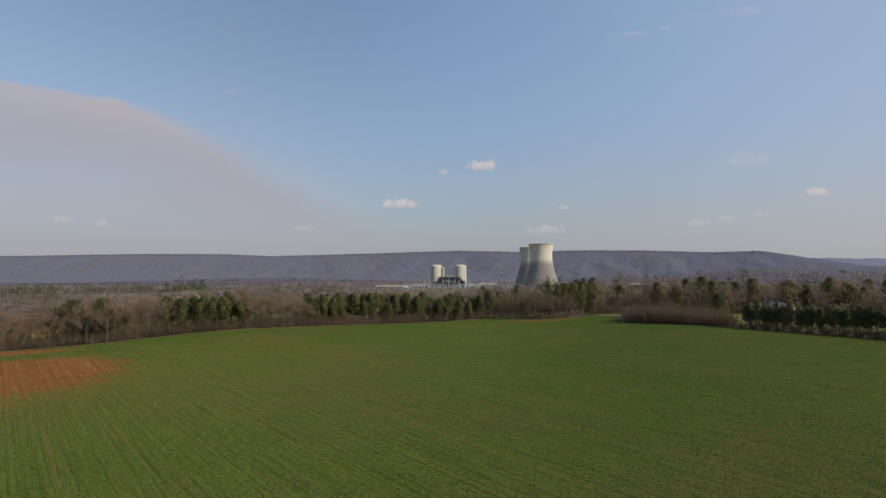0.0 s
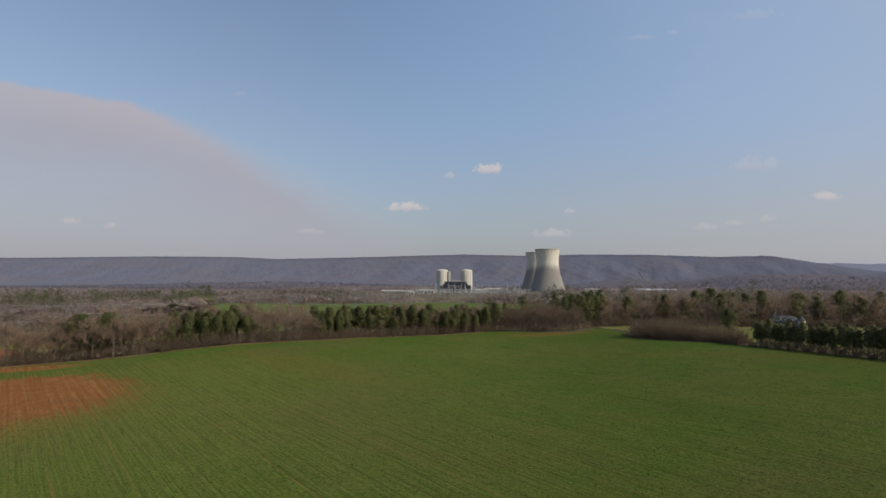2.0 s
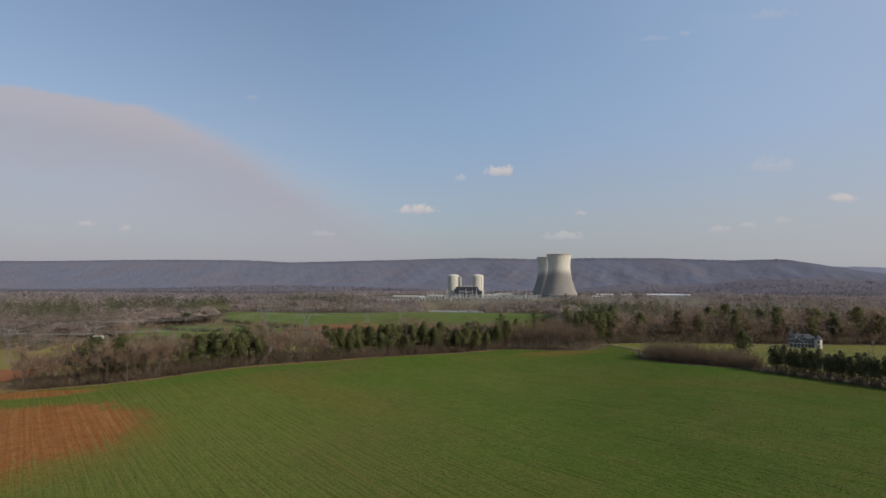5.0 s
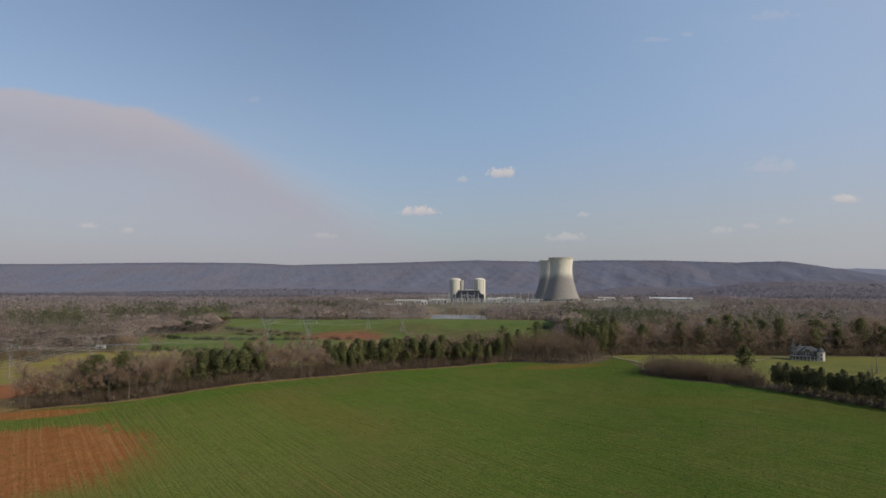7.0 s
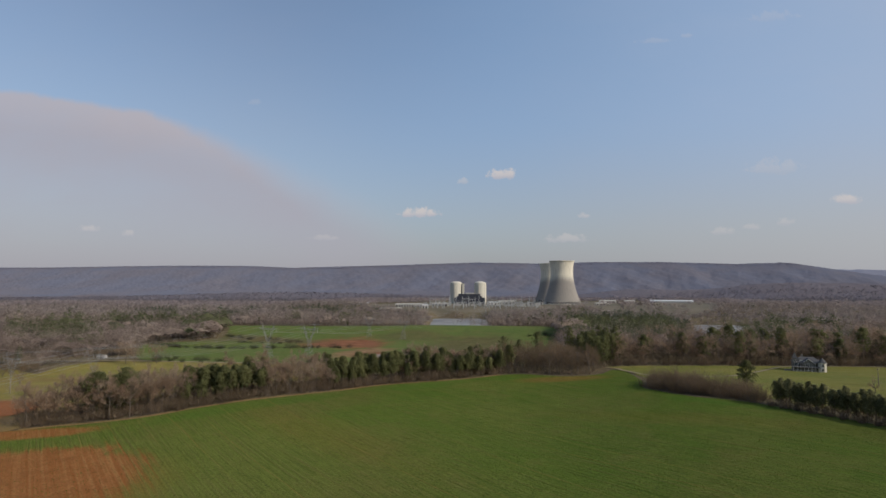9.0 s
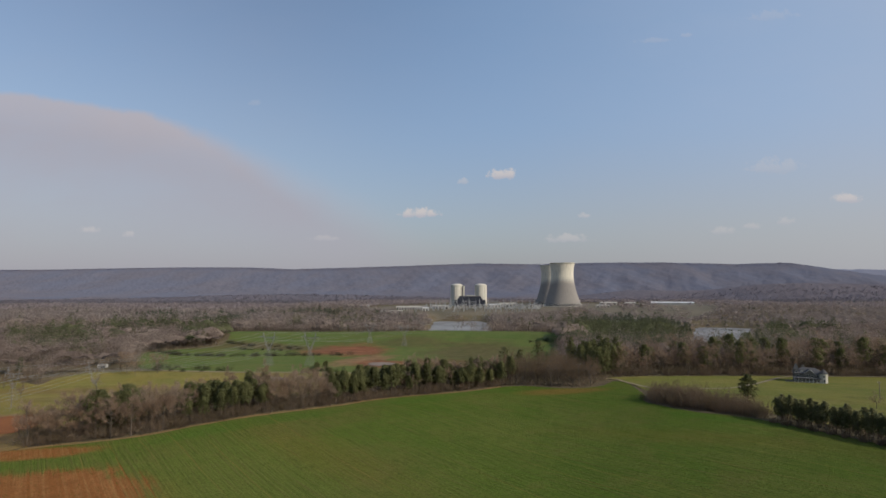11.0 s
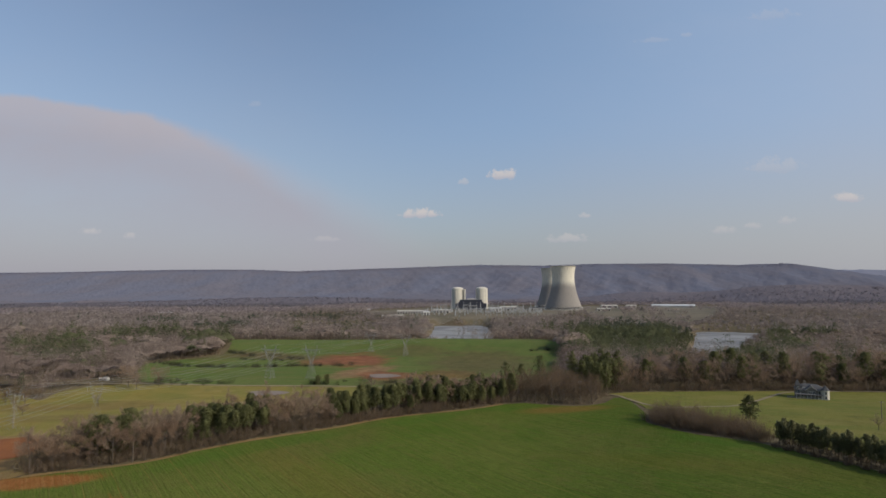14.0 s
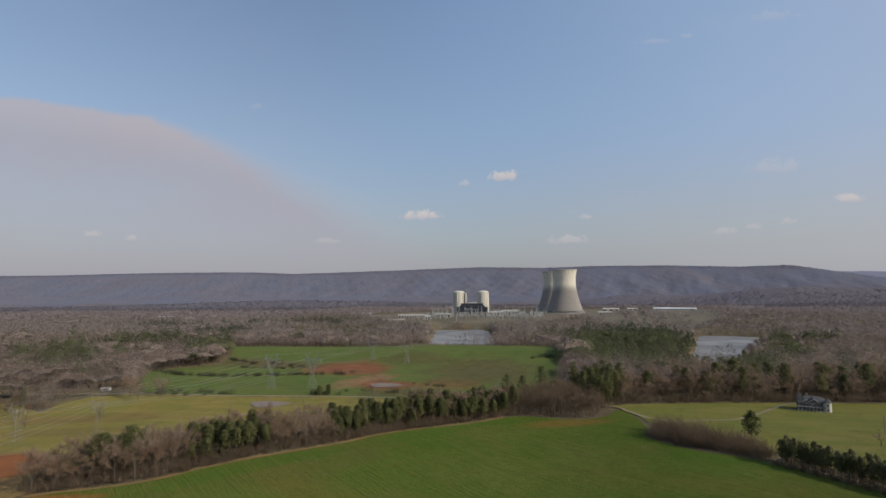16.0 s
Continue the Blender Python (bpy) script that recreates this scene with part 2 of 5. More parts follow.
    for cx, cy, rx, ry, turn, inner, outer, weight in SOIL_PATCHES:
        mask = n.math("MULTIPLY", ellipse(n, p, cx, cy, rx, ry, turn, ragged, inner, outer), weight)
        mask = n.math("MULTIPLY", mask, n.remap(rows, 0.25, 0.6, 0.95, 1.0))
        c = n.mix(mask, c, soil)
        bare = n.math("MAXIMUM", bare, mask)
    c = n.mix(n.remap(grain, 0.42, 0.7, 0.0, 0.6), c, (0.020, 0.030, 0.006))
    h = n.math("ADD", n.math("MULTIPLY", rows, n.math("SUBTRACT", 0.7, n.math("MULTIPLY", bare, 0.6))), n.math("ADD", n.math("MULTIPLY", grain, 0.4), n.math("MULTIPLY", clump, 0.6)))
    return c, h, 0.6


WHEAT_A, WHEAT_B, WHEAT_C = (0.078, 0.134, 0.017), (0.126, 0.150, 0.031), (0.069, 0.112, 0.017)
PALE_WHEAT, LUSH_WHEAT = (0.165, 0.158, 0.044), (0.056, 0.128, 0.017)
LUSH_STRIPS = [(-92, 222, 48, 9, 41), (-36, 278, 46, 9, 40), (20, 300, 40, 7, 0), (84, 232, 30, 6, -38)]
OLIVE_WHEAT, WHEAT_DARK = (0.128, 0.118, 0.034), (0.022, 0.044, 0.006)
THIN_WHEAT, WHEAT_GAP = (0.120, 0.102, 0.036), (0.100, 0.082, 0.030)
RED_SOIL_A, RED_SOIL_B, RED_SOIL_C = (0.240, 0.092, 0.030), (0.320, 0.155, 0.060), (0.175, 0.064, 0.023)
# centre, radii, turn, where the edge fades, weight
SOIL_PATCHES = [(-128, 134, 42, 40, 15, 0.84, 1.1, 1.0), (-104, 128, 32, 40, 0, 0.2, 1.1, 0.7), (-152, 188, 25, 8, 8, 0.5, 1.1, 0.95), (-176, 186, 22, 8, 20, 0.5, 1.1, 0.9), (30, 300, 26, 8, 8, 0.4, 1.2, 0.5),
                (-60, 190, 60, 14, -40, 0.1, 1.2, 0.14), (60, 210, 60, 12, -20, 0.1, 1.2, 0.12)]


def pasture_grass(a, b, c, dry, bare=()):
    def build(n, p):
        patch = n.noise(p, 0.03, 6.0, 0.65, 0.5)
        band = n.noise(n.add("ShaderNodeMapping", {"Vector": p, "Scale": (0.02, 0.09, 0.0), "Rotation": (0, 0, 0.3)}).outputs[0], 1.0, 5.0, 0.65)
        grain = n.noise(p, 1.1, 6.0, 0.72)
        k = n.mix(n.remap(patch, 0.36, 0.64), a, b)
        k = n.mix(n.remap(band, 0.45, 0.65, 0.0, 0.8), k, c)
        k = n.mix(n.remap(n.noise(p, 0.1, 5.0, 0.7, 0.3), 0.5, 0.7, 0.0, 0.6), k, tuple(x * 0.62 for x in b))
        k = n.mix(n.remap(grain, 0.45, 0.8, 0.0, 0.5), k, dry)
        k = n.mix(n.remap(grain, 0.5, 0.2, 0.0, 0.55), k, tuple(x * 0.4 for x in a))
        ragged = n.math("ADD", n.math("MULTIPLY", n.math("SUBTRACT", patch, 0.5), 1.1), n.math("MULTIPLY", n.math("SUBTRACT", n.noise(p, 0.12, 5.0, 0.7), 0.5), 0.9))
        for cx, cy, rx, ry, turn, tone, weight in bare:
            soil = n.mix(n.remap(n.noise(p, 0.09, 5.0, 0.7), 0.35, 0.65), tone, tuple(x * 0.62 for x in tone))
            k = n.mix(n.math("MULTIPLY", ellipse(n, p, cx, cy, rx, ry, turn, ragged, 0.55, 1.15), weight), k, soil)
        return k, grain, 0.5
    return build


CLAY, UMBER, TAN = (0.230, 0.098, 0.050), (0.120, 0.085, 0.042), (0.27, 0.20, 0.12)
# bare and worn patches of the valley pasture: centre, radii, turn, tone, weight
VALLEY_SOIL = [(-149, 553, 46, 46, 10, CLAY, 1.0), (-116, 482, 20, 46, -20, (0.25, 0.155, 0.080), 0.95), (-94, 462, 28, 26, 0, CLAY, 0.9), (-45, 468, 30, 30, 0, CLAY, 0.55),
               (-229, 576, 58, 22, -12, UMBER, 0.8), (-20, 547, 62, 70, 0, UMBER, 0.65), (-90, 605, 40, 30, 0, UMBER, 0.5), (-60, 425, 60, 14, 0, UMBER, 0.7),
               (-299, 579, 48, 34, 0, UMBER, 0.6)]


def leaf_litter(n, p):
    wide = n.noise(p, 0.012, 5.0, 0.6)
    fine = n.noise(p, 0.35, 6.0, 0.7)
    k = n.mix(n.remap(wide, 0.35, 0.65), (0.125, 0.094, 0.060), (0.175, 0.145, 0.082))
    return n.mix(n.remap(fine, 0.35, 0.75), k, (0.065, 0.050, 0.034)), fine, 0.8


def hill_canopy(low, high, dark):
    """Leafless woods seen from afar, haze mixed into the tones: soft mottling at three sizes."""
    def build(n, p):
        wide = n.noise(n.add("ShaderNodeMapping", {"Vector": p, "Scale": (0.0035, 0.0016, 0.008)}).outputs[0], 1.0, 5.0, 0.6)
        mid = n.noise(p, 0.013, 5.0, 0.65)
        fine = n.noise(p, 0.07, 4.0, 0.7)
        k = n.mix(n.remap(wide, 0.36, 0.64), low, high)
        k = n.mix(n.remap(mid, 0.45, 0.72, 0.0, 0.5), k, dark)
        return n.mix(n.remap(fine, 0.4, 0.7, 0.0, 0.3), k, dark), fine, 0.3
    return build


def tower_concrete(n, p):
    xyz = n.add("ShaderNodeSeparateXYZ", {0: p})
    runs = n.noise(n.add("ShaderNodeMapping", {"Vector": p, "Scale": (0.35, 0.35, 0.012)}).outputs[0], 1.0, 5.0, 0.65)
    wide = n.noise(p, 0.02, 4.0, 0.6)
    edge = n.math("ADD", xyz.outputs[2], n.math("MULTIPLY", n.math("SUBTRACT", wide, 0.5), 26.0))
    edge = n.math("ADD", edge, n.math("MULTIPLY", n.math("SUBTRACT", runs, 0.5), 26.0))
    clean = n.remap(edge, 56.0, 86.0)
    k = n.mix(clean, (0.272, 0.250, 0.224), (0.66, 0.62, 0.51))
    ring = n.math("ABSOLUTE", n.math("SUBTRACT", n.math("FRACT", n.math("DIVIDE", xyz.outputs[2], 6.0)), 0.5))
    k = n.mix(n.remap(ring, 0.0, 0.06, 0.22, 0.0), k, (0.12, 0.118, 0.115))
    k = n.mix(n.remap(runs, 0.45, 0.8, 0.0, 0.5), k, (0.15, 0.145, 0.14))
    return k, runs, 0.3


def reactor_concrete(n, p):
    runs = n.noise(n.add("ShaderNodeMapping", {"Vector": p, "Scale": (0.3, 0.3, 0.02)}).outputs[0], 1.0, 5.0, 0.65)
    k = n.mix(n.remap(runs, 0.35, 0.7), (0.58, 0.55, 0.46), (0.48, 0.455, 0.39))
    return k, runs, 0.2


def water(n, p):
    ripple = n.noise(n.add("ShaderNodeMapping", {"Vector": p, "Scale": (0.25, 0.6, 1.0)}).outputs[0], 1.0, 5.0, 0.6)
    reflecting = n.noise(p, 0.012, 4.0, 0.6)
    # the pale mottling in the colour stands in for reflected sky
    return n.mix(n.remap(reflecting, 0.35, 0.65), (0.150, 0.142, 0.130), (0.285, 0.272, 0.252)), ripple, 0.06


M = dict(
    field=material("winter_wheat", wheat, 0.9, 0, 0.02),
    pasture=material("pasture_grass", pasture_grass((0.205, 0.162, 0.040), (0.158, 0.150, 0.035), (0.235, 0.190, 0.060), (0.20, 0.165, 0.07), [(-250, 335, 60, 22, 10, (0.20, 0.135, 0.05), 0.6), (-160, 352, 26, 6, 20, TAN, 0.7), (-222, 290, 40, 14, 10, (0.19, 0.14, 0.05), 0.5)]), 0.9, 0, 0.1),
    green=material("young_grass", pasture_grass((0.075, 0.116, 0.024), (0.094, 0.128, 0.030), (0.120, 0.124, 0.038), (0.15, 0.13, 0.05), VALLEY_SOIL), 0.9, 0, 0.1),
    lawn=material("house_lawn", pasture_grass((0.135, 0.150, 0.030), (0.175, 0.168, 0.036), (0.205, 0.178, 0.052), (0.19, 0.16, 0.06)), 0.9, 0, 0.1),
    blade=plant_cover("wheat_blades", ((0.060, 0.120, 0.014), (0.120, 0.140, 0.030), (0.036, 0.070, 0.010)), wide=0.05),
    verge=material("dry_verge", pasture_grass((0.20, 0.150, 0.065), (0.23, 0.140, 0.060), (0.17, 0.130, 0.050), (0.27, 0.20, 0.10)), 0.95, 0, 0.1),
    soil=speckled("red_soil", RED_SOIL_A, RED_SOIL_C, 0.06, bump=0.4, scale2=0.8),
    litter=material("leaf_litter", leaf_litter, 0.95, 0, 0.1),
    # the hills' mauve and blue are haze put into the woods' colour
    hill=material("hazed_wooded_hillside", hill_canopy((0.144, 0.138, 0.162), (0.132, 0.140, 0.182), (0.116, 0.119, 0.150)), 0.95, 0, 0.02),
    foothill=material("hazed_wooded_foothill", hill_canopy((0.150, 0.132, 0.144), (0.138, 0.130, 0.152), (0.114, 0.106, 0.120)), 0.95, 0, 0.02),
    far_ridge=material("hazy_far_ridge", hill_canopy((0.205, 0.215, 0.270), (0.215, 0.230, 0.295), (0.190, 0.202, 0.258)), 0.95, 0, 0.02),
    gravel=speckled("pale_gravel", (0.29, 0.235, 0.15), (0.22, 0.18, 0.115), 0.15, bump=0.05),
    yard=speckled("plant_yard", (0.185, 0.155, 0.108), (0.105, 0.096, 0.064), 0.014, scale2=0.06),
    water=material("still_water", water, 0.42, 0, 0.08),
    pond=speckled("muddy_water", (0.265, 0.215, 0.180), (0.215, 0.178, 0.150), 0.1, 0.7, 0.0, 0.06),
    tower=material("weathered_tower_concrete", tower_concrete, 0.85, 0, 0.2),
    reactor=material("cream_concrete", reactor_concrete, 0.8, 0, 0.2),
    dark_clad=speckled("dark_blue_cladding", (0.040, 0.044, 0.062), (0.055, 0.058, 0.075), 0.08, 0.5, 0.2, 0.4),
    dark_gap=speckled("dark_concrete_and_bay_shade", (0.06, 0.06, 0.065), (0.09, 0.09, 0.09), 0.2),
    white_roof=speckled("white_metal_roof", (0.72, 0.72, 0.70), (0.60, 0.60, 0.59), 0.05, 0.45, 0.1, 0.4),
    pale_wall=speckled("pale_siding", (0.55, 0.53, 0.48), (0.45, 0.43, 0.39), 0.1),
    steel=speckled("galvanised_steel", (0.44, 0.45, 0.45), (0.34, 0.35, 0.35), 0.8, 0.55, 0.2, 0.4),
    mast=speckled("dull_galvanised_steel", (0.36, 0.36, 0.35), (0.27, 0.27, 0.265), 0.8, 0.6, 0.2, 0.3),
    cable=speckled("aluminium_cable", (0.40, 0.40, 0.39), (0.30, 0.30, 0.29), 1.0, 0.5, 0.4, 0.5),
    wood=speckled("weathered_pole_wood", (0.26, 0.22, 0.18), (0.18, 0.15, 0.12), 2.0),
    bark=plant_cover("grey_bark", ((0.176, 0.144, 0.117), (0.226, 0.191, 0.156), (0.121, 0.098, 0.078))),
    pine_bark=plant_cover("pine_bark", ((0.190, 0.145, 0.115), (0.235, 0.185, 0.145), (0.12, 0.09, 0.07))),
    twig=plant_cover("bare_twigs", ((0.262, 0.173, 0.114), (0.359, 0.252, 0.170), (0.359, 0.283, 0.209))),
    brush=plant_cover("brown_brush", ((0.215, 0.148, 0.095), (0.263, 0.182, 0.112), (0.171, 0.128, 0.074))),
    needle=plant_cover("pine_needles", ((0.148, 0.157, 0.065), (0.199, 0.198, 0.086), (0.109, 0.116, 0.051))),
    hedge=plant_cover("dark_pine_needles", ((0.178, 0.185, 0.090), (0.227, 0.217, 0.110), (0.140, 0.137, 0.068))),
    shrub=plant_cover("evergreen_shrub", ((0.045, 0.066, 0.025), (0.071, 0.084, 0.036), (0.029, 0.041, 0.017))),
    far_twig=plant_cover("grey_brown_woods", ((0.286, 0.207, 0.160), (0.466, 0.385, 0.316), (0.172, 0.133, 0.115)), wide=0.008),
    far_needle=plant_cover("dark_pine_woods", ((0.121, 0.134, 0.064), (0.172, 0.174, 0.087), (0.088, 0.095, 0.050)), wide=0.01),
    # mid, haze, dim and hill tones: haze put into the colour, more with distance
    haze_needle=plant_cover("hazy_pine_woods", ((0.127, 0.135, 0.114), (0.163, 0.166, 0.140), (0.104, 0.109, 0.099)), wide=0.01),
    haze_twig=plant_cover("hazed_grey_mauve_woods", ((0.324, 0.269, 0.255), (0.396, 0.330, 0.305), (0.283, 0.242, 0.246)), wide=0.005),
    dim_twig=plant_cover("hazed_blue_mauve_woods", ((0.200, 0.182, 0.205), (0.224, 0.202, 0.217), (0.182, 0.172, 0.200)), wide=0.004),
    dim_needle=plant_cover("hazed_blue_green_woods", ((0.142, 0.146, 0.150), (0.164, 0.167, 0.162), (0.127, 0.132, 0.136)), wide=0.01),
    mid_needle=plant_cover("hazed_grey_green_woods", ((0.108, 0.118, 0.081), (0.139, 0.147, 0.098), (0.087, 0.094, 0.069)), wide=0.01),
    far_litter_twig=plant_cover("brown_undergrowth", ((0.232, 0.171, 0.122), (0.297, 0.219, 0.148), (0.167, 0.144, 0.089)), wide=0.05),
    mid_twig=plant_cover("hazed_mauve_brown_woods", ((0.309, 0.242, 0.207), (0.442, 0.373, 0.324), (0.223, 0.190, 0.174)), wide=0.006),
    hill_twig=plant_cover("hazed_hillside_woods", ((0.200, 0.176, 0.212), (0.172, 0.166, 0.222), (0.172, 0.160, 0.204)), wide=0.003),
    # house walls darkened for their shade, turret siding paled for its sun
    siding=speckled("grey_siding_with_shade", (0.19, 0.18, 0.16), (0.15, 0.145, 0.13), 0.6),
    cream=speckled("cream_siding_with_sun", (0.62, 0.58, 0.49), (0.54, 0.50, 0.43), 0.6),
    shingle=speckled("dark_grey_shingles", (0.125, 0.122, 0.122), (0.090, 0.090, 0.092), 0.9, bump=0.02),
    trim=speckled("white_trim", (0.74, 0.72, 0.66), (0.66, 0.64, 0.59), 1.0, 0.5),
    pane=material("window_glass", lambda n, p: ((0.02, 0.025, 0.03), None, 0), 0.05, 0, 0.6),
    stone=speckled("tan_stone", (0.34, 0.30, 0.25), (0.26, 0.23, 0.19), 1.5),
)


# ---- the lie of the land ----
def ss(a, b, v):
    t = np.clip((np.asarray(v, float) - a) / (b - a), 0, 1)
    return t * t * (3 - 2 * t)


def waves(x, y, size, seed):
    """Cheap rolling noise between about -1 and 1."""
    rng = np.random.RandomState(seed)
    z = np.zeros(np.broadcast(x, y).shape)
    for k in range(5):
        a, f, ph = rng.uniform(0, 6.28), 1.7 ** k / size * 6.28, rng.uniform(0, 6.28)
        b = rng.uniform(0, 6.28)
        z = z + np.sin((x * np.cos(a) + y * np.sin(a)) * f + ph) * np.sin((x * np.cos(b) + y * np.sin(b)) * f * 0.83 + ph * 2) / 1.5 ** k
    return z / 1.8


# centre, half width, half length, turn, how much the far end widens
LAKES = [(-78, 1105, 60, 218, 4, 0.0), (-345, 1165, 84, 56, 20, 0.0), (336, 930, 38, 236, -23, 0.36), (425, 1112, 62, 34, -10, 0.0)]
WATER_Z, PLANT_Z = -8.0, 15.0


def lake(x, y):
    """How far inside a lake a place is: 1 in the middle, 0 at the shore, below 0 outside."""
    best = np.full(np.broadcast(x, y).shape, -9.0)
    for cx, cy, rx, ry, turn, flare in LAKES:
        c, s = math.cos(radians(turn)), math.sin(radians(turn))
        u, v = (x - cx) * c + (y - cy) * s, -(x - cx) * s + (y - cy) * c
        best = np.maximum(best, 1 - ((u / (rx * (1 + flare * np.clip(v / ry, -1, 1)))) ** 8 + (v / ry) ** 8) ** 0.125 * (1 + 0.10 * waves(x, y, 160, 4)))
    return best


CREST_X = [-6000, -3700, -3050, -2560, -1980, -1650, -830, -160, 310, 730, 1230, 1710, 2070, 2340, 2760, 4000, 6000]
CREST_Z = [205, 207, 216, 220, 216, 200, 220, 239, 229, 240, 238, 223, 232, 188, 120, 90, 80]


def ground_z(x, y):
    x, y = np.asarray(x, float), np.asarray(y, float)
    edge = 325 + 60 * ss(10, 90, x) - 58 * ss(-45, -150, x)
    z = 18.8 - 8 * ss(edge, edge + 110, y) - 2.5 * ss(450, 640, y)
    z = z - 3.2 * ss(-95, -190, x) * (1 - ss(300, 420, y)) - 2.0 * ss(-190, -320, x) * (1 - ss(300, 420, y))
    z = z + 4.6 * ss(5, 85, x) * (1 - 0.66 * ss(250, 400, y)) * (1 - ss(390, 480, y)) * ss(20, 170, y)
    z = z + 1.3 * np.exp(-((x - 8) / 45) ** 2 - ((y - 318) / 32) ** 2)
    z = z + 2.6 * np.exp(-((x + 88) / 75) ** 2 - ((y - 235) / 55) ** 2)
    z = z + 1.2 * np.exp(-((x - 10) / 90) ** 2 - ((y - 130) / 80) ** 2)
    # the long swell that ends the valley pasture
    z = z + (9.8 + 2.6 * ss(-230, -70, x)) * np.exp(-((y - 662) / np.where(y < 662, 62.0, 75.0)) ** 2) * ss(-385, -320, x) * (1 - ss(50, 130, x))
    right = ss(60, 160, x)
    z = z - right * 9 * ss(400, 560, y) * (1 - ss(800, 1000, y))
    far = ss(780, 960, y)
    z = z * (1 - far) + 1.5 * far
    z = z + 1.2 * waves(x, y, 420, 2) * ss(300, 700, np.abs(x) + y * 0.6)
    plant = ss(1270, 1480, y) * (1 - ss(2100, 2400, y)) * (1 - ss(560, 860, np.abs(x - 100)))
    z = z * (1 - plant) + PLANT_Z * plant
    # wooded knolls before the long ridge, and the ridge itself
    z = z + 52 * np.exp(-((x - 1180) / 330) ** 2 - ((y - 2650) / 260) ** 2) + 58 * np.exp(-((x - 1720) / 420) ** 2 - ((y - 2750) / 300) ** 2)
    z = z + 40 * np.exp(-((x - 620) / 260) ** 2 - ((y - 2750) / 200) ** 2) + 26 * np.exp(-((x + 900) / 700) ** 2 - ((y - 2500) / 220) ** 2)
    z = z + 9 * ss(500, 1200, x) * ss(700, 1400, y)
    crest = np.interp(x, CREST_X, CREST_Z)
    foot = 2700 + 170 * waves(x, y * 0.3, 900, 7)
    rise = np.clip((y - foot) / (4400 - foot), 0, 1)
    profile = 0.30 * rise + 0.70 * ss(0.30, 1.0, rise)
    z = np.asarray(z)
    gully = waves(x, y * 0.45, 900, 5) * 8 + waves(x, y * 0.6, 330, 6) * 2
    up = crest * profile + gully * np.sin(np.clip(rise, 0, 1) * math.pi) ** 1.2
    past = ss(4400, 4950, y)
    z = np.maximum(z, up) + 6 * np.exp(-((z - up) / 14) ** 2) * (rise > 0) * ss(0, 0.05, rise) - past * 40
    l = lake(x, y)
    shore = ss(-0.26, 0.0, l)
    z = z * (1 - shore) + (WATER_Z + 0.6) * shore
    z = z - 4.0 * ss(0.0, 0.12, l)
    for cx, cy, rx, ry in PONDS:
        z = z - 0.9 * ss(1.5, 0.9, np.sqrt(((x - cx) / rx) ** 2 + ((y - cy) / ry) ** 2))
    return z


PONDS = [(-159, 387, 13.5, 11), (-95, 462, 13, 10)]


def gz(x, y):
    return float(ground_z(x, y))


def mesh_from(name, verts, faces, mat, smooth=False):
    """A mesh from arrays of points and of triangles or quads."""
    me = bpy.data.meshes.new(name)
    verts, faces = np.asarray(verts, np.float32), np.asarray(faces, np.int32)
    me.vertices.add(len(verts))
    me.vertices.foreach_set("co", verts.ravel())
    k = faces.shape[1]
    me.loops.add(faces.size)
    me.loops.foreach_set("vertex_index", faces.ravel())
    me.polygons.add(len(faces))
    me.polygons.foreach_set("loop_start", np.arange(0, faces.size, k, dtype=np.int32))
    if smooth:
        me.polygons.foreach_set("use_smooth", np.ones(len(faces), bool))
    for m in (mat if isinstance(mat, (list, tuple)) else [mat]):
        me.materials.append(m)
    me.update(calc_edges=True)
    return me


def bend_normals(me, verts, normals):
    """Soft shading for foliage: each piece takes the normals given, turned to its own front."""
    normals = normals / np.linalg.norm(normals, axis=1, keepdims=True)
    me.attributes.new("custom_normal", "FLOAT_VECTOR", "POINT").data.foreach_set("vector", normals.astype(np.float32).ravel())


def build_ground():
    ang = np.concatenate([np.linspace(-52, 52, 440), np.linspace(56, 304, 62)])
    rad = np.concatenate([[0.5], np.geomspace(14, 6400, 262)])
    a, r = np.meshgrid(np.radians(ang), rad)
    x, y = np.sin(a) * r, np.cos(a) * r
    v = np.stack([x, y, ground_z(x, y)], -1).reshape(-1, 3)
    n = len(ang)
    i, j = np.meshgrid(np.arange(len(rad) - 1), np.arange(n), indexing="ij")
    j2 = (j + 1) % n
    f = np.stack([i * n + j, i * n + j2, (i + 1) * n + j2, (i + 1) * n + j], -1).reshape(-1, 4)[:, ::-1]
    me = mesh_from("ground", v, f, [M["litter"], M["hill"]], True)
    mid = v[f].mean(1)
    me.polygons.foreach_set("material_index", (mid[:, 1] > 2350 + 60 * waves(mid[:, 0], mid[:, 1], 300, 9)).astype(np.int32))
    tagged(new("ground", me), "rolling valley floor of brown leaf litter rising to wooded hills", "ground", kind="structure")


build_ground()


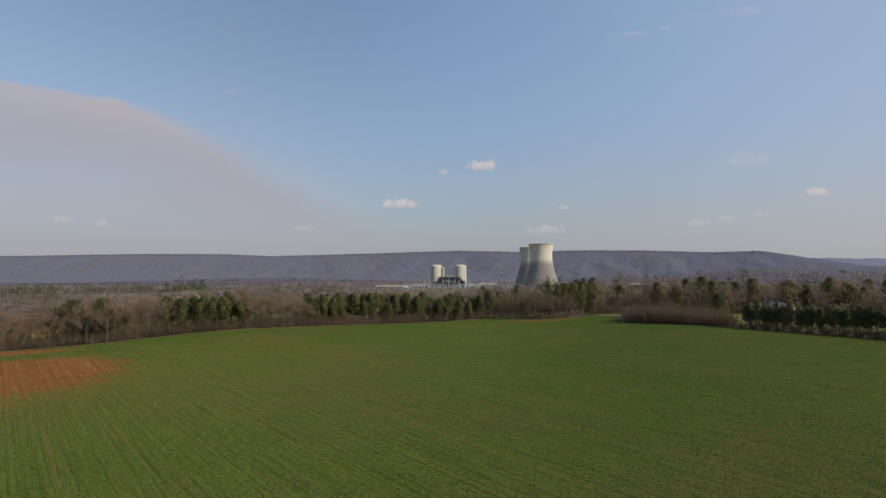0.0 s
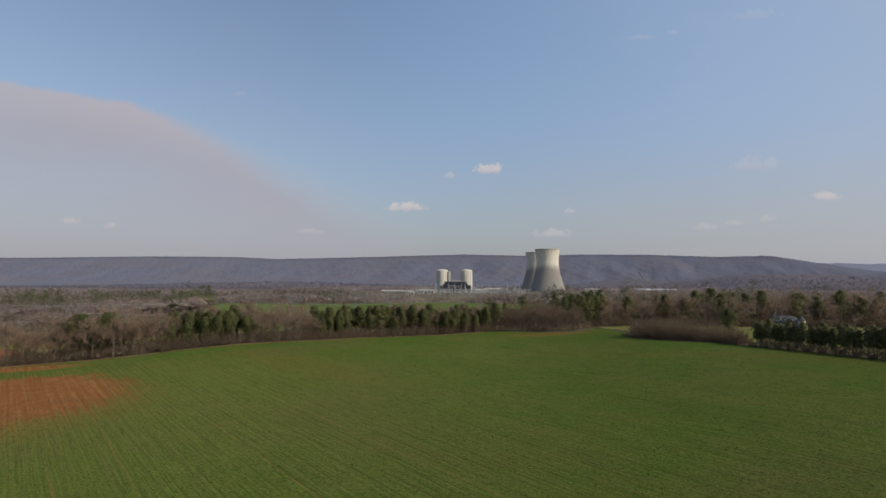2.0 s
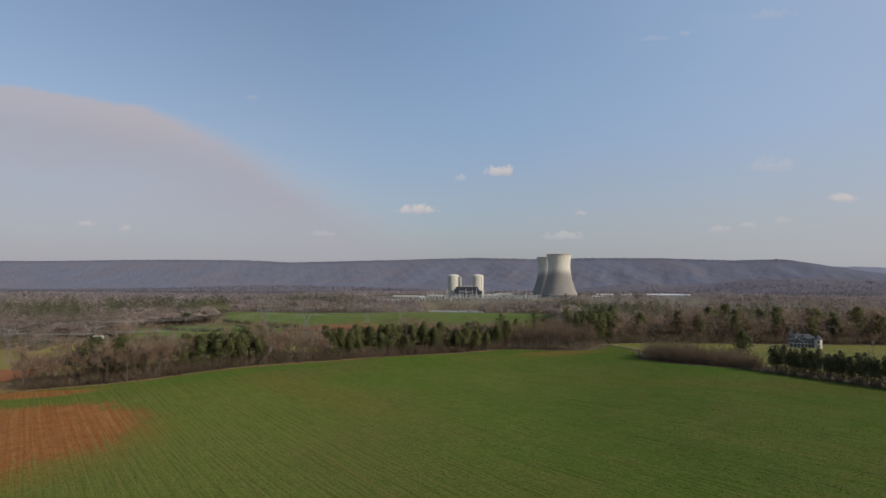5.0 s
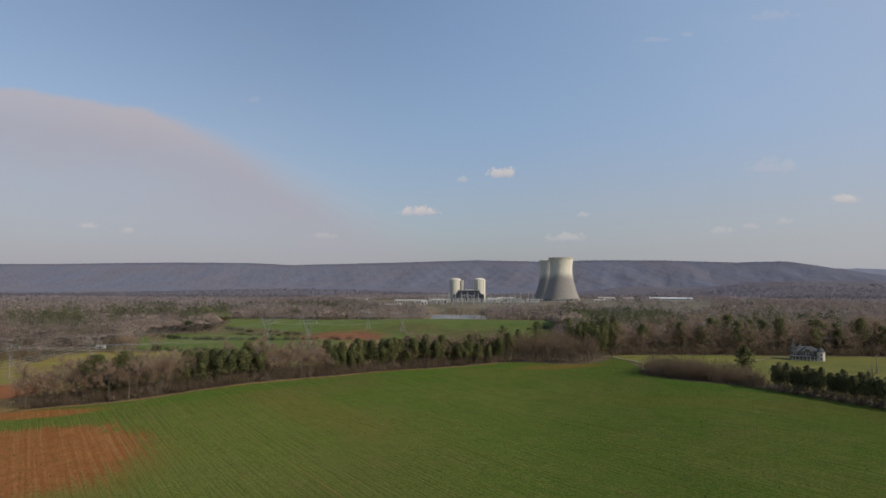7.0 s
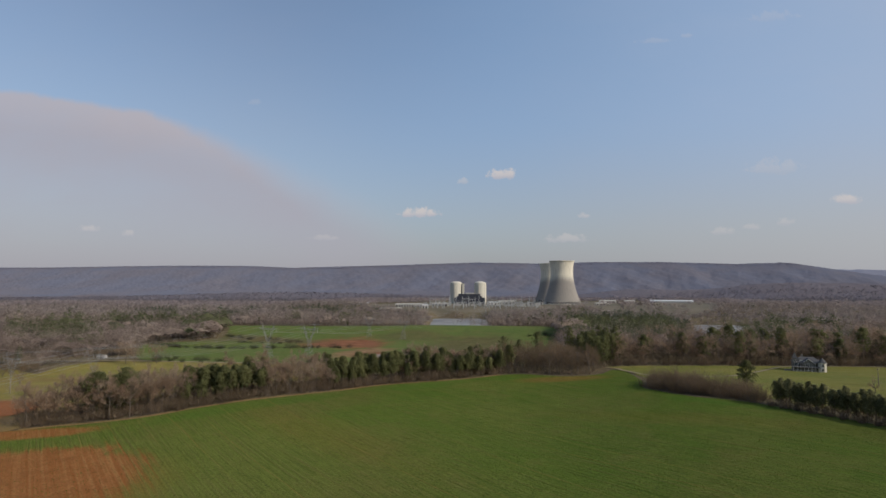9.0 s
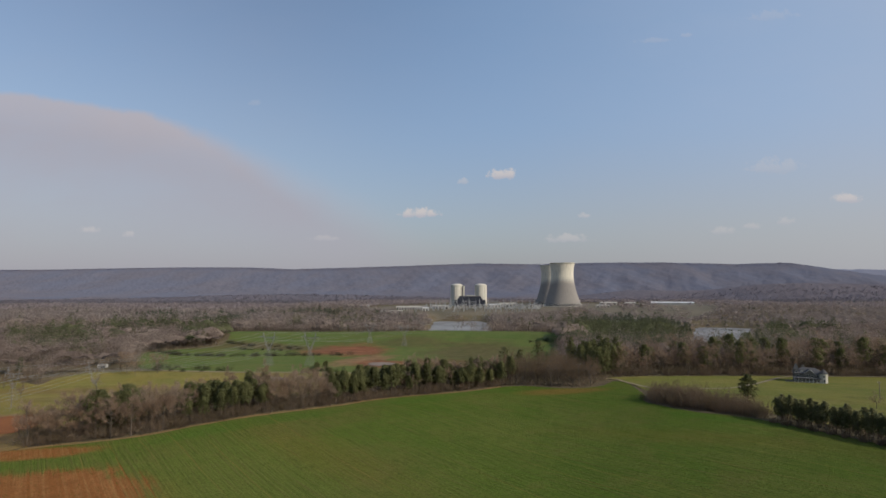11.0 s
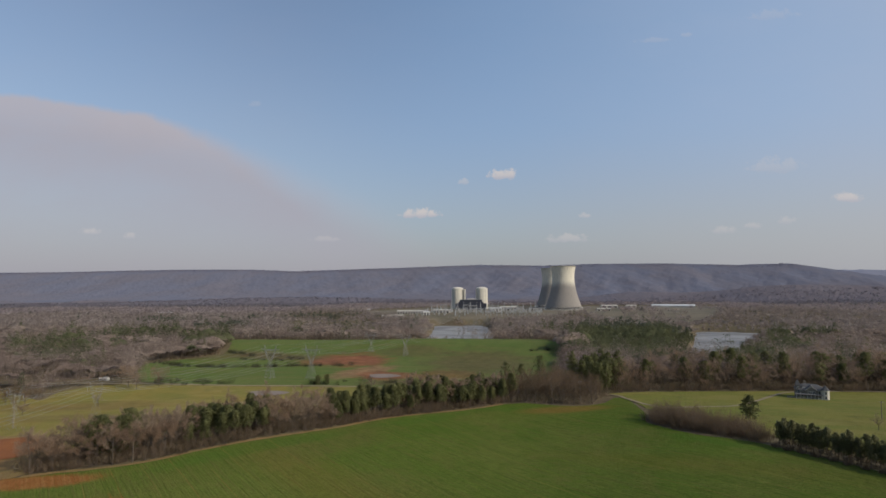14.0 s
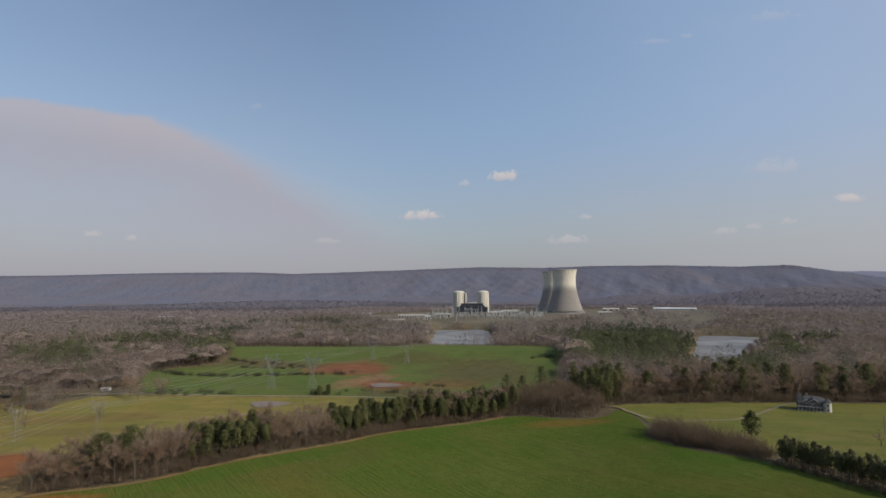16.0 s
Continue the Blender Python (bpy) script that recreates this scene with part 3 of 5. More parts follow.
def far_ridge():
    """The end of the next ridge, just behind the long one, with haze put into its colour."""
    x, y = np.meshgrid(np.linspace(1900, 5200, 160), np.linspace(4460, 4940, 24))
    t = ss(4460, 4800, y)
    crest = 200 + 9 * waves(x, 0 * x, 2000, 91) + 4 * waves(x, 0 * x, 400, 92) - 110 * ss(2450, 1950, x)
    z = crest * t - 60 * ss(4800, 4940, y) + 10 * waves(x, y, 700, 93) * t * (1 - t) * 4
    n = x.shape[1]
    i, j = np.meshgrid(np.arange(x.shape[0] - 1), np.arange(n - 1), indexing="ij")
    f = np.stack([i * n + j, i * n + j + 1, (i + 1) * n + j + 1, (i + 1) * n + j], -1).reshape(-1, 4)
    tagged(new("backdrop", mesh_from("backdrop", np.stack([x, y, z], -1).reshape(-1, 3), f, M["far_ridge"], True)), "wooded ridge behind the long one, tinted pale blue for haze", "hill", kind="structure")


far_ridge()


def rounded(points, step, ragged, seed):
    """A closed outline through the points, smoothed and a little ragged."""
    rng = random.Random(seed)
    out, n = [], len(points)
    for i in range(n):
        p0, p1, p2, p3 = (Vector(points[(i + k) % n]) for k in (-1, 0, 1, 2))
        k = max(2, int((p2 - p1).length / step))
        for j in range(k):
            t = j / k
            q = 0.5 * ((2 * p1) + (p2 - p0) * t + (2 * p0 - 5 * p1 + 4 * p2 - p3) * t * t + (3 * p1 - p0 - 3 * p2 + p3) * t ** 3)
            q = p1.lerp(p2, t).lerp(q, 0.6)
            out.append(q + Vector((rng.uniform(-1, 1), rng.uniform(-1, 1))) * ragged)
    return out


def inside(points, x, y):
    """Whether places lie inside an outline."""
    x, y = np.asarray(x, float), np.asarray(y, float)
    hit = np.zeros(np.broadcast(x, y).shape, bool)
    n = len(points)
    for i in range(n):
        (x0, y0), (x1, y1) = points[i][:2], points[(i + 1) % n][:2]
        if y0 != y1:
            hit ^= ((y0 > y) != (y1 > y)) & (x < (x1 - x0) * (y - y0) / (y1 - y0) + x0)
    return hit


def drape(name, points, lift, mat, label, category, grid=8.0, step=6.0, ragged=0.5, seed=1, flat=None):
    """A piece of ground with its own cover, laid on the land inside an outline."""
    from_edge = rounded(points, step, ragged, seed)
    xs, ys = [p.x for p in from_edge], [p.y for p in from_edge]
    gx, gy = np.meshgrid(np.arange(min(xs), max(xs), grid), np.arange(min(ys), max(ys), grid))
    keep = inside(from_edge, gx, gy)
    pts = from_edge + [Vector(p) for p in zip(gx[keep].tolist(), gy[keep].tolist())]
    n = len(from_edge)
    v, _, f, *_ = geometry.delaunay_2d_cdt(pts, [(i, (i + 1) % n) for i in range(n)], [], 1, 1e-4)
    co = np.array([(p.x, p.y) for p in v])
    z = ground_z(co[:, 0], co[:, 1]) + lift if flat is None else np.full(len(co), flat)
    tris = np.array([t for t in f if len(t) == 3])
    a, b, c = (co[tris[:, k]] for k in range(3))
    wrong = (b[:, 0] - a[:, 0]) * (c[:, 1] - a[:, 1]) - (b[:, 1] - a[:, 1]) * (c[:, 0] - a[:, 0]) < 0
    tris[wrong] = tris[wrong][:, ::-1]
    ob = new(name, mesh_from(name, np.column_stack([co, z]), tris, mat, True))
    return tagged(ob, label, category, kind="structure")


def ribbon(name, points, width, lift, mat, label, category, step=4.0, ragged=0.15, seed=2):
    """A strip of that width along a line on the land."""
    rng = random.Random(seed)
    line = []
    for i in range(len(points) - 1):
        p0, p1 = Vector(points[max(i - 1, 0)]), Vector(points[i])
        p2, p3 = Vector(points[i + 1]), Vector(points[min(i + 2, len(points) - 1)])
        k = max(2, int((p2 - p1).length / step))
        for j in range(k):
            t = j / k
            line.append(0.5 * ((2 * p1) + (p2 - p0) * t + (2 * p0 - 5 * p1 + 4 * p2 - p3) * t * t + (3 * p1 - p0 - 3 * p2 + p3) * t ** 3))
    line.append(Vector(points[-1]))
    v, f = [], []
    for i, p in enumerate(line):
        d = (line[min(i + 1, len(line) - 1)] - line[max(i - 1, 0)]).normalized()
        s = Vector((-d.y, d.x)) * width / 2
        for side in (-1, -0.33, 0.33, 1):
            q = p + s * side + (s.normalized() * rng.uniform(-ragged, ragged) * width if abs(side) == 1 else Vector((0, 0)))
            v.append((q.x, q.y, gz(q.x, q.y) + lift + (0.0 if abs(side) == 1 else 0.02)))
    for i in range(len(line) - 1):
        for k in range(3):
            f.append((i * 4 + k, i * 4 + k + 1, i * 4 + k + 5, i * 4 + k + 4)[::-1])
    return tagged(new(name, mesh_from(name, v, f, mat, True)), label, category, kind="structure")


FIELD_EDGE = [(-190, 184), (-166, 194), (-155, 198), (-142, 200), (-132, 203), (-123, 208), (-115, 216), (-106, 223), (-98, 230), (-89, 237), (-80, 245), (-70, 255), (-59, 271),
              (-50, 280), (-41, 287), (-31, 293), (-21, 298), (-11, 304), (0, 312), (11, 316), (22, 312), (32, 308), (43, 308), (53, 314), (60, 328), (66, 322)]
HEDGE_EDGE = [(66, 284), (62, 268), (70, 252), (79, 243), (89, 238), (98, 230), (105, 220), (112, 210), (121, 197), (165, 132), (215, 62)]
FIELD = FIELD_EDGE + HEDGE_EDGE + [(215, -120), (-240, -120), (-240, 130)]
LEFT_PASTURE = [(-420, 250), (-246, 226), (-206, 224), (-176, 222), (-142, 248), (-110, 274), (-70, 306), (-40, 352), (-62, 407), (-170, 408), (-284, 407),
                (-306, 380), (-301, 356), (-340, 376), (-400, 384), (-470, 330)]
FIELD_B = [(-333, 516), (-272, 420), (-200, 411), (-112, 411), (-50, 396), (10, 410), (40, 470), (56, 570), (62, 640), (50, 680), (0, 690), (-14, 694), (-128, 694), (-141, 692),
           (-250, 690), (-340, 684), (-310, 640), (-292, 575)]
LAWN = [(60, 342), (66, 325), (70, 296), (80, 274), (98, 256), (107, 238), (124, 213), (170, 148), (260, 80), (420, 90), (430, 320), (330, 356), (223, 358),
        (170, 358), (103, 351)]
PLANT_YARD = [(-330, 1420), (-200, 1350), (-140, 1330), (-20, 1330), (80, 1350), (150, 1420), (200, 1470), (262, 1240), (396, 1250), (520, 1440), (640, 1700), (670, 1880), (440, 1940), (-90, 1960),
              (-370, 1550)]
drape("field", FIELD, 0.22, M["field"], "green winter wheat field with drilled rows and bare red soil patches", "field", 7.0, 4.0, 0.35, 3)
drape("pasture", LEFT_PASTURE, 0.30, M["pasture"], "yellow-green grazed pasture behind the tree belt", "pasture", 9.0, 6.0, 0.6, 4)
drape("pasture", LAWN, 0.24, M["lawn"], "mown yellow-green grass round the country house", "pasture", 8.0, 5.0, 0.5, 5)
drape("pasture", FIELD_B, 0.42, M["green"], "green valley pasture with bare red patches", "pasture", 11.0, 8.0, 0.8, 6)
drape("ground", PLANT_YARD, 0.6, M["yard"], "tan gravel and dry grass yard of the power plant", "ground", 22.0, 15.0, 2.0, 7)
drape("pasture", [(-1480, 1790), (-1360, 1770), (-1260, 1800), (-1290, 1850), (-1420, 1860)], 1.2, M["pasture"], "pale dry clearing in the far woods", "clearing", 25.0, 15.0, 3.0, 12)
drape("ground", [(-262, 232), (-232, 246), (-206, 250), (-184, 236), (-172, 214), (-166, 198), (-172, 190), (-200, 178), (-270, 160)], 0.34, M["verge"], "trampled brown grass and clay between pasture and wheat", "ground", 6.0, 3.0, 1.2, 9)
drape("red_soil", [(-232, 236), (-206, 245), (-192, 234), (-187, 221), (-196, 208), (-235, 200)], 0.62, M["soil"], "bare red clay patch beside the pasture", "bare soil", 5.0, 2.0, 1.6, 10)
for i, (cx, cy, rx, ry) in enumerate(PONDS):
    ring = [(cx + rx * math.cos(a) * (1 + 0.2 * math.sin(3 * a + i)), cy + ry * math.sin(a)) for a in np.linspace(0, 6.28, 13)[:-1]]
    level = gz(cx, cy) + 1.0 if i else gz(cx, cy) + 0.75
    drape("water", ring, 0, M["pond"], "small grey farm pond", "pond", 4.0, 3.0, 0.2, 11 + i, flat=level)
for i, (cx, cy, rx, ry, turn, flare) in enumerate(LAKES):
    c, s = math.cos(radians(turn)), math.sin(radians(turn))
    rx, ry = (1.16 + flare) * rx, 1.16 * ry
    ring = [(cx + u * rx * c - v * ry * s, cy + u * rx * s + v * ry * c) for u, v in ((-1, -1), (0, -1), (1, -1), (1, 0), (1, 1), (0, 1), (-1, 1), (-1, 0))]
    drape("water", ring, 0, M["water"], "pale grey reservoir water with reflected sky put into its colour", "lake", 40.0, 20.0, 0.0, 21 + i, flat=WATER_Z + 0.002 * i)
ribbon("trim", FIELD_EDGE[1:19], 2.6, 0.34, M["verge"], "strip of dry tan grass and red soil edging the wheat", "field margin", seed=3)
ribbon("road", [(-420, 392), (-330, 404), (-280, 409), (-200, 409), (-112, 410), (-60, 404)], 3.4, 0.62, M["gravel"], "pale gravel farm road", "road", ragged=0.05)
ribbon("road", [(50, 345), (63, 335), (65, 326), (72, 306), (81, 298), (98, 302), (112, 305), (128, 319), (146, 339), (159, 352), (175, 357), (213, 360), (260, 352)], 2.1, 0.40, M["gravel"],
       "winding pale gravel drive to the house", "driveway", ragged=0.05)


# ---- trees ----
def part(name, me, parent, label=""):
    ob = new(name, me)
    ob.parent = parent
    return tagged(ob, label)


def thing(name, label, category, group="", kind=""):
    return tagged(new(name), label, category, group, kind)


def tube(v, f, p, q, r0, r1, n=5):
    """A tapered tube of triangles from p to q."""
    d = (q - p).normalized()
    s = d.cross(Vector((0.3, 0.9, 0.2))).normalized()
    t = d.cross(s)
    b = len(v)
    for c, r in ((p, r0), (q, r1)):
        for k in range(n):
            a = 6.2832 * k / n
            v.append(c + (s * math.cos(a) + t * math.sin(a)) * r)
    for k in range(n):
        m = (k + 1) % n
        f.append((b + k, b + m, b + n + m))
        f.append((b + k, b + n + m, b + n + k))


def aim(rng, up=0.0):
    d = Vector((rng.gauss(0, 1), rng.gauss(0, 1), rng.gauss(up, 1)))
    return d.normalized()


def blade(v, f, p, d, length, width, rng):
    s = d.cross(aim(rng)).normalized() * width / 2
    b = len(v)
    v += [p - s, p + s, p + d * length]
    f.append((b, b + 1, b + 2))


def bare_tree(h, seed, label, group, twigs=760, spread=0.30, name="bare_tree", twig="twig"):
    """A leafless hardwood: trunk and limbs, and a crown of fine twigs."""
    rng = random.Random(seed)
    root = thing(name, label, "tree", group)
    v, f, tips = [], [], []
    top = Vector((rng.uniform(-0.4, 0.4), rng.uniform(-0.4, 0.4), h * rng.uniform(0.2, 0.32)))
    r = 0.012 * h + 0.05
    tube(v, f, Vector((0, 0, -0.3)), top, r * 1.25, r * 0.85, 7)
    lead = top + Vector((rng.uniform(-0.8, 0.8), rng.uniform(-0.8, 0.8), h * 0.34))
    tube(v, f, top, lead, r * 0.8, r * 0.35, 6)
    limbs = [(lead, Vector((0, 0, 1)), h * 0.26)]
    for k in range(9):
        a = k * 2.4 + rng.uniform(-0.4, 0.4)
        start = top.lerp(lead, max(0, rng.uniform(-0.25, 0.9)))
        d = Vector((math.cos(a), math.sin(a), rng.uniform(0.45, 1.3))).normalized()
        limbs.append((start, d, h * rng.uniform(0.8, 1.15) * spread))
    for start, d, length in limbs:
        mid = start + d * length * 0.55 + aim(rng) * 0.25
        end = mid + (d + Vector((0, 0, 0.35))).normalized() * length * 0.55
        tube(v, f, start, mid, r * 0.42, r * 0.26, 4)
        tube(v, f, mid, end, r * 0.26, r * 0.1, 4)
        for k in range(6):
            s = start.lerp(end, rng.uniform(0.3, 1.0))
            e = s + (d * 0.7 + aim(rng, 0.5) * 0.9).normalized() * length * rng.uniform(0.3, 0.6)
            tube(v, f, s, e, r * 0.15, r * 0.05, 3)
            tips += [(s.lerp(e, 0.5), (e - s).normalized()), (e, (e - s).normalized()), (s.lerp(e, 0.8), (e - s).normalized())]
    part("trunk", mesh_from("trunk", v, f, M["bark"]), root)
    v, f = [], []
    for k in range(twigs * 3 // 2):
        p, d = rng.choice(tips)
        p = p + aim(rng) * h * 0.035
        blade(v, f, p, (d + aim(rng, 0.35) * 0.9).normalized(), h * rng.uniform(0.05, 0.12), 0.034 + 0.0024 * h, rng)
    part("crown", mesh_from("crown", v, f, M[twig]), root, "haze of fine grey-brown twigs")
    return root


def pine_tree(h, seed, label, group, low=0.4, wide=0.2, clumps=130, needle="needle", size=1.0):
    """A pine: a straight trunk, whorled limbs and clumps of needles."""
    rng = random.Random(seed)
    root = thing("pine_tree", label, "tree", group)
    v, f, w, g, nor = [], [], [], [], []
    lean = Vector((rng.uniform(-0.02, 0.02) * h, rng.uniform(-0.02, 0.02) * h, h * 0.97))
    r = 0.011 * h + 0.04
    tube(v, f, Vector((0, 0, -0.3)), lean * 0.5, r, r * 0.7, 7)
    tube(v, f, lean * 0.5, lean, r * 0.7, r * 0.1, 6)
    for k in range(clumps):
        t = low + (1 - low) * (rng.random() ** 0.85)
        a = rng.uniform(0, 6.28)
        shape = math.sin(min(1.0, (1 - t) / (1 - low) * 1.75 + 0.2) * 1.57) * (0.72 + 0.28 * math.sin(a * 3 + seed + t * 9))
        reach = wide * h * shape * rng.uniform(0.45, 1.05)
        base = lean * t
        tip = base + Vector((math.cos(a) * reach, math.sin(a) * reach, reach * rng.uniform(-0.05, 0.35)))
        if k % 4 == 0:
            tube(v, f, base - Vector((0, 0, 0.15 * reach)), tip, r * 0.25, r * 0.06, 3)
        for j in range(15):
            d = aim(rng, 0.3)
            tangent = (d.cross(aim(rng)).normalized() + d * 0.45).normalized()
            s = tangent.cross(d).normalized() * rng.uniform(0.13, 0.24) * size
            bent = d * 0.8 + Vector((math.cos(a), math.sin(a), 0.55)) * 0.7
            if s.cross(tangent).dot(bent) < 0:
                s = -s
            nor += [bent] * 3
            p, b = tip + d * rng.uniform(0.15, 0.85) * size - tangent * 0.3 * size, len(w)
            w += [p - s, p + s, p + tangent * rng.uniform(0.45, 0.8) * size]
            g.append((b, b + 1, b + 2))
    for k in range(5):
        a, t = rng.uniform(0, 6.28), rng.uniform(0.2, low)
        tube(v, f, lean * t, lean * t + Vector((math.cos(a), math.sin(a), 0.1)) * h * 0.07, r * 0.16, r * 0.05, 3)
    part("trunk", mesh_from("trunk", v, f, M["pine_bark"]), root)
    crown = mesh_from("crown", w, g, M[needle], True)
    bend_normals(crown, w, np.array(nor))
    part("crown", crown, root, "clumps of dark green needles")
    return root


def thicket(h, seed, label, group, stems=36, twigs=420, mat="brush", name="shrub"):
    """A shrub: many thin stems from the ground with fine twigs."""
    rng = random.Random(seed)
    root = thing(name, label, "shrub", group)
    v, f, w, g = [], [], [], []
    tips = []
    for k in range(stems):
        a, q = rng.uniform(0, 6.28), rng.random() ** 0.5 * h * 0.4
        p = Vector((math.cos(a) * q, math.sin(a) * q, -0.2))
        e = p + Vector((math.cos(a) * q * 0.7 + rng.uniform(-0.13, 0.13) * h, math.sin(a) * q * 0.7 + rng.uniform(-0.13, 0.13) * h, h * rng.uniform(0.4, 0.95)))
        tube(v, f, p, e, 0.045, 0.012, 3)
        tips.append((p, e))
    for k in range(twigs):
        p, e = rng.choice(tips)
        s = p.lerp(e, rng.uniform(0.15, 1.0))
        blade(w, g, s + aim(rng) * 0.3, aim(rng, 0.25), rng.uniform(0.4, 1.0), 0.06, rng)
    part("stem", mesh_from("stem", v, f, M["bark"]), root)
    part("crown", mesh_from("crown", w, g, M[mat]), root)
    return root


def plant(kinds, spots, seed, lo=0.85, hi=1.15):
    """Set the trees of the list at the spots: the first ones themselves, then copies."""
    rng = random.Random(seed)
    used = set()
    for x, y in spots:
        k = rng.randrange(len(kinds))
        s = rng.uniform(lo, hi)
        m = pose(x, y, gz(x, y) + 0.1, 0, 0, rng.uniform(0, 360)) @ Matrix.Diagonal((s, s, s * rng.uniform(0.94, 1.06), 1))
        if k in used:
            copy_thing(kinds[k], m @ Matrix.Diagonal([1 / c for c in kinds[k].scale] + [1]))
        else:
            kinds[k].matrix_basis = m
            used.add(k)
    for k, ob in enumerate(kinds):
        if k not in used:
            for o in (*ob.children_recursive, ob):
                bpy.data.objects.remove(o)


def scatter(outline, gap, seed, limit=9999):
    """Spots inside an outline, no two nearer than the gap."""
    rng = random.Random(seed)
    xs, ys = [p[0] for p in outline], [p[1] for p in outline]
    cells, out = {}, []
    for _ in range(int((max(xs) - min(xs)) * (max(ys) - min(ys)) / gap ** 2 * 8)):
        x, y = rng.uniform(min(xs), max(xs)), rng.uniform(min(ys), max(ys))
        if not inside(outline, x, y):
            continue
        c = (int(x // gap), int(y // gap))
        near = [q for i in (-1, 0, 1) for j in (-1, 0, 1) for q in cells.get((c[0] + i, c[1] + j), ())]
        if all((x - a) ** 2 + (y - b) ** 2 > gap * gap for a, b in near):
            cells.setdefault(c, []).append((x, y))
            out.append((x, y))
            if len(out) >= limit:
                break
    return out


# the belt along the field's edge
BELT = "trees of the belt"
belt_bare = [bare_tree(h, 10 + i, "bare grey-brown hardwood in the belt behind the wheat", BELT, 1500, 0.36) for i, h in enumerate((14.2, 15.6, 12.4, 14.8, 11.8))]
plant(belt_bare, scatter([(-167, 198), (-145, 203), (-126, 209), (-122, 226), (-150, 234), (-172, 212)], 5.0, 1)
      + scatter([(-96, 236), (-72, 257), (-80, 270), (-102, 250)], 5.0, 2) + scatter([(-128, 238), (-104, 254), (-110, 262), (-136, 246)], 6.0, 22)
      + scatter([(-52, 284), (-20, 304), (4, 322), (-4, 336), (-40, 316), (-60, 298)], 6.2, 3), 1)
belt_pine = [pine_tree(h, 30 + i, "tall green pine with a bare lower trunk in the belt", BELT, low, 0.235, 340, "needle", 0.8) for i, (h, low) in enumerate(((14.6, 0.32), (13.2, 0.36), (14, 0.28), (15.4, 0.4)))]
plant(belt_pine, scatter([(-121, 217), (-108, 227), (-95, 239), (-102, 254), (-128, 238)], 4.4, 4)
      + scatter([(-74, 258), (-57, 277), (-31, 297), (-8, 307), (6, 320), (-8, 336), (-40, 316), (-66, 294), (-82, 270)], 3.9, 5), 2, 0.66, 1.03)
plant([pine_tree(15, 36, "broad green pine rising over the bare belt", BELT, 0.16, 0.38, 440, "needle", 0.85)], [(-150, 212), (-145, 217), (-153, 217), (-141, 214), (-147, 224)], 19)
belt_scrub = [thicket(h, 50 + i, "brown leafless brush at the foot of the tree belt", "brush of the belt", 40, 800, name="brush_clump") for i, h in enumerate((6.0, 4.8, 7.2))]
plant(belt_scrub, scatter([(-168, 197), (-145, 202), (-123, 211), (-108, 225), (-74, 254), (-56, 277), (-26, 299), (2, 316), (0, 326), (-30, 307), (-78, 265), (-115, 236), (-132, 219), (-172, 207)], 3.6, 6), 3)

# the brown wood past the field's corner
wood = [bare_tree(h, 70 + i, "bare brown hardwood at the wood's edge", "trees of the corner wood", 620, 0.33, twig="brush") for i, h in enumerate((11, 13, 14.5))]
plant(wood, scatter([(4, 318), (20, 317), (34, 312), (46, 312), (54, 330), (40, 362), (10, 368), (-8, 342)], 4.6, 7), 4)
wood_pine = [pine_tree(h, 80 + i, "dense dark green pine at the wood's edge", "trees of the corner wood", 0.2, 0.22) for i, h in enumerate((17, 20))]
plant(wood_pine, scatter([(50, 346), (62, 346), (72, 360), (60, 396), (40, 386)], 5.0, 8) + [(54, 338), (58, 340), (2, 350), (12, 370), (24, 378)], 5)

# the thicket in the field's right side, the lone pine and the planted screen
brush = [thicket(h, 90 + i, "tall brown leafless brush in a thicket beside the wheat", "brush of the thicket", 44, 1200, name="thicket_bush") for i, h in enumerate((7.2, 8.4, 6.4))]
plant(brush, scatter([(63, 269), (70, 256), (79, 247), (89, 242), (95, 236), (102, 240), (98, 252), (88, 262), (77, 274), (68, 281)], 2.8, 9), 6, 0.62, 1.22)
tall_brush = [thicket(h, 94 + i, "tall pale brush rising in the thicket's middle", "brush of the thicket", 40, 1200, name="thicket_bush") for i, h in enumerate((10.6, 9.6))]
plant(tall_brush, scatter([(67, 270), (73, 259), (88, 246), (96, 243), (90, 256), (78, 268)], 4.6, 16), 22, 0.8, 1.1)
plant([bare_tree(7, 97, "small bare sapling above the brush", "saplings", 300, 0.28)], [(74, 276), (84, 268), (90, 262), (98, 250), (150, 258), (156, 254), (70, 280)], 7)
plant([pine_tree(12.6, 99, "lone dark pine standing among the brush", "", 0.2, 0.33, 210)], [(103, 263)], 8, 1, 1)
screen = [pine_tree(h, 110 + i, "young dark green pine in a planted screen row", "pines of the screen row", 0.3, 0.19, 190, "hedge", 0.52) for i, h in enumerate((9.2, 8.7, 9.7))]
line = []
for row in range(2):
    d, n = Vector((-0.560, 0.828)), Vector((0.828, 0.560))
    rng = random.Random(row)
    for k in range(76):
        p = Vector((188.5, 102)) + d * (k * 2.45 + rng.uniform(-0.5, 0.5)) + n * (row * 3.2 - 1 + rng.uniform(-0.4, 0.4))
        if p.y < 231 + row * 3:
            line.append((p.x, p.y))
plant(screen, line, 9, 0.94, 1.06)
under = [thicket(2.4, 120 + i, "brown low undergrowth beneath the screen pines", "undergrowth of the screen", 34, 520, "brush") for i in range(2)]
plant(under, [(x - 2.6, y - 1.6) for x, y in line[:76:2]], 10)

# woods behind the lawn: the front ranks tree by tree
front_bare = [bare_tree(h, 130 + i, "bare hardwood at the front of the woods", "front trees of the woods", 900, 0.34) for i, h in enumerate((18, 22, 20))]
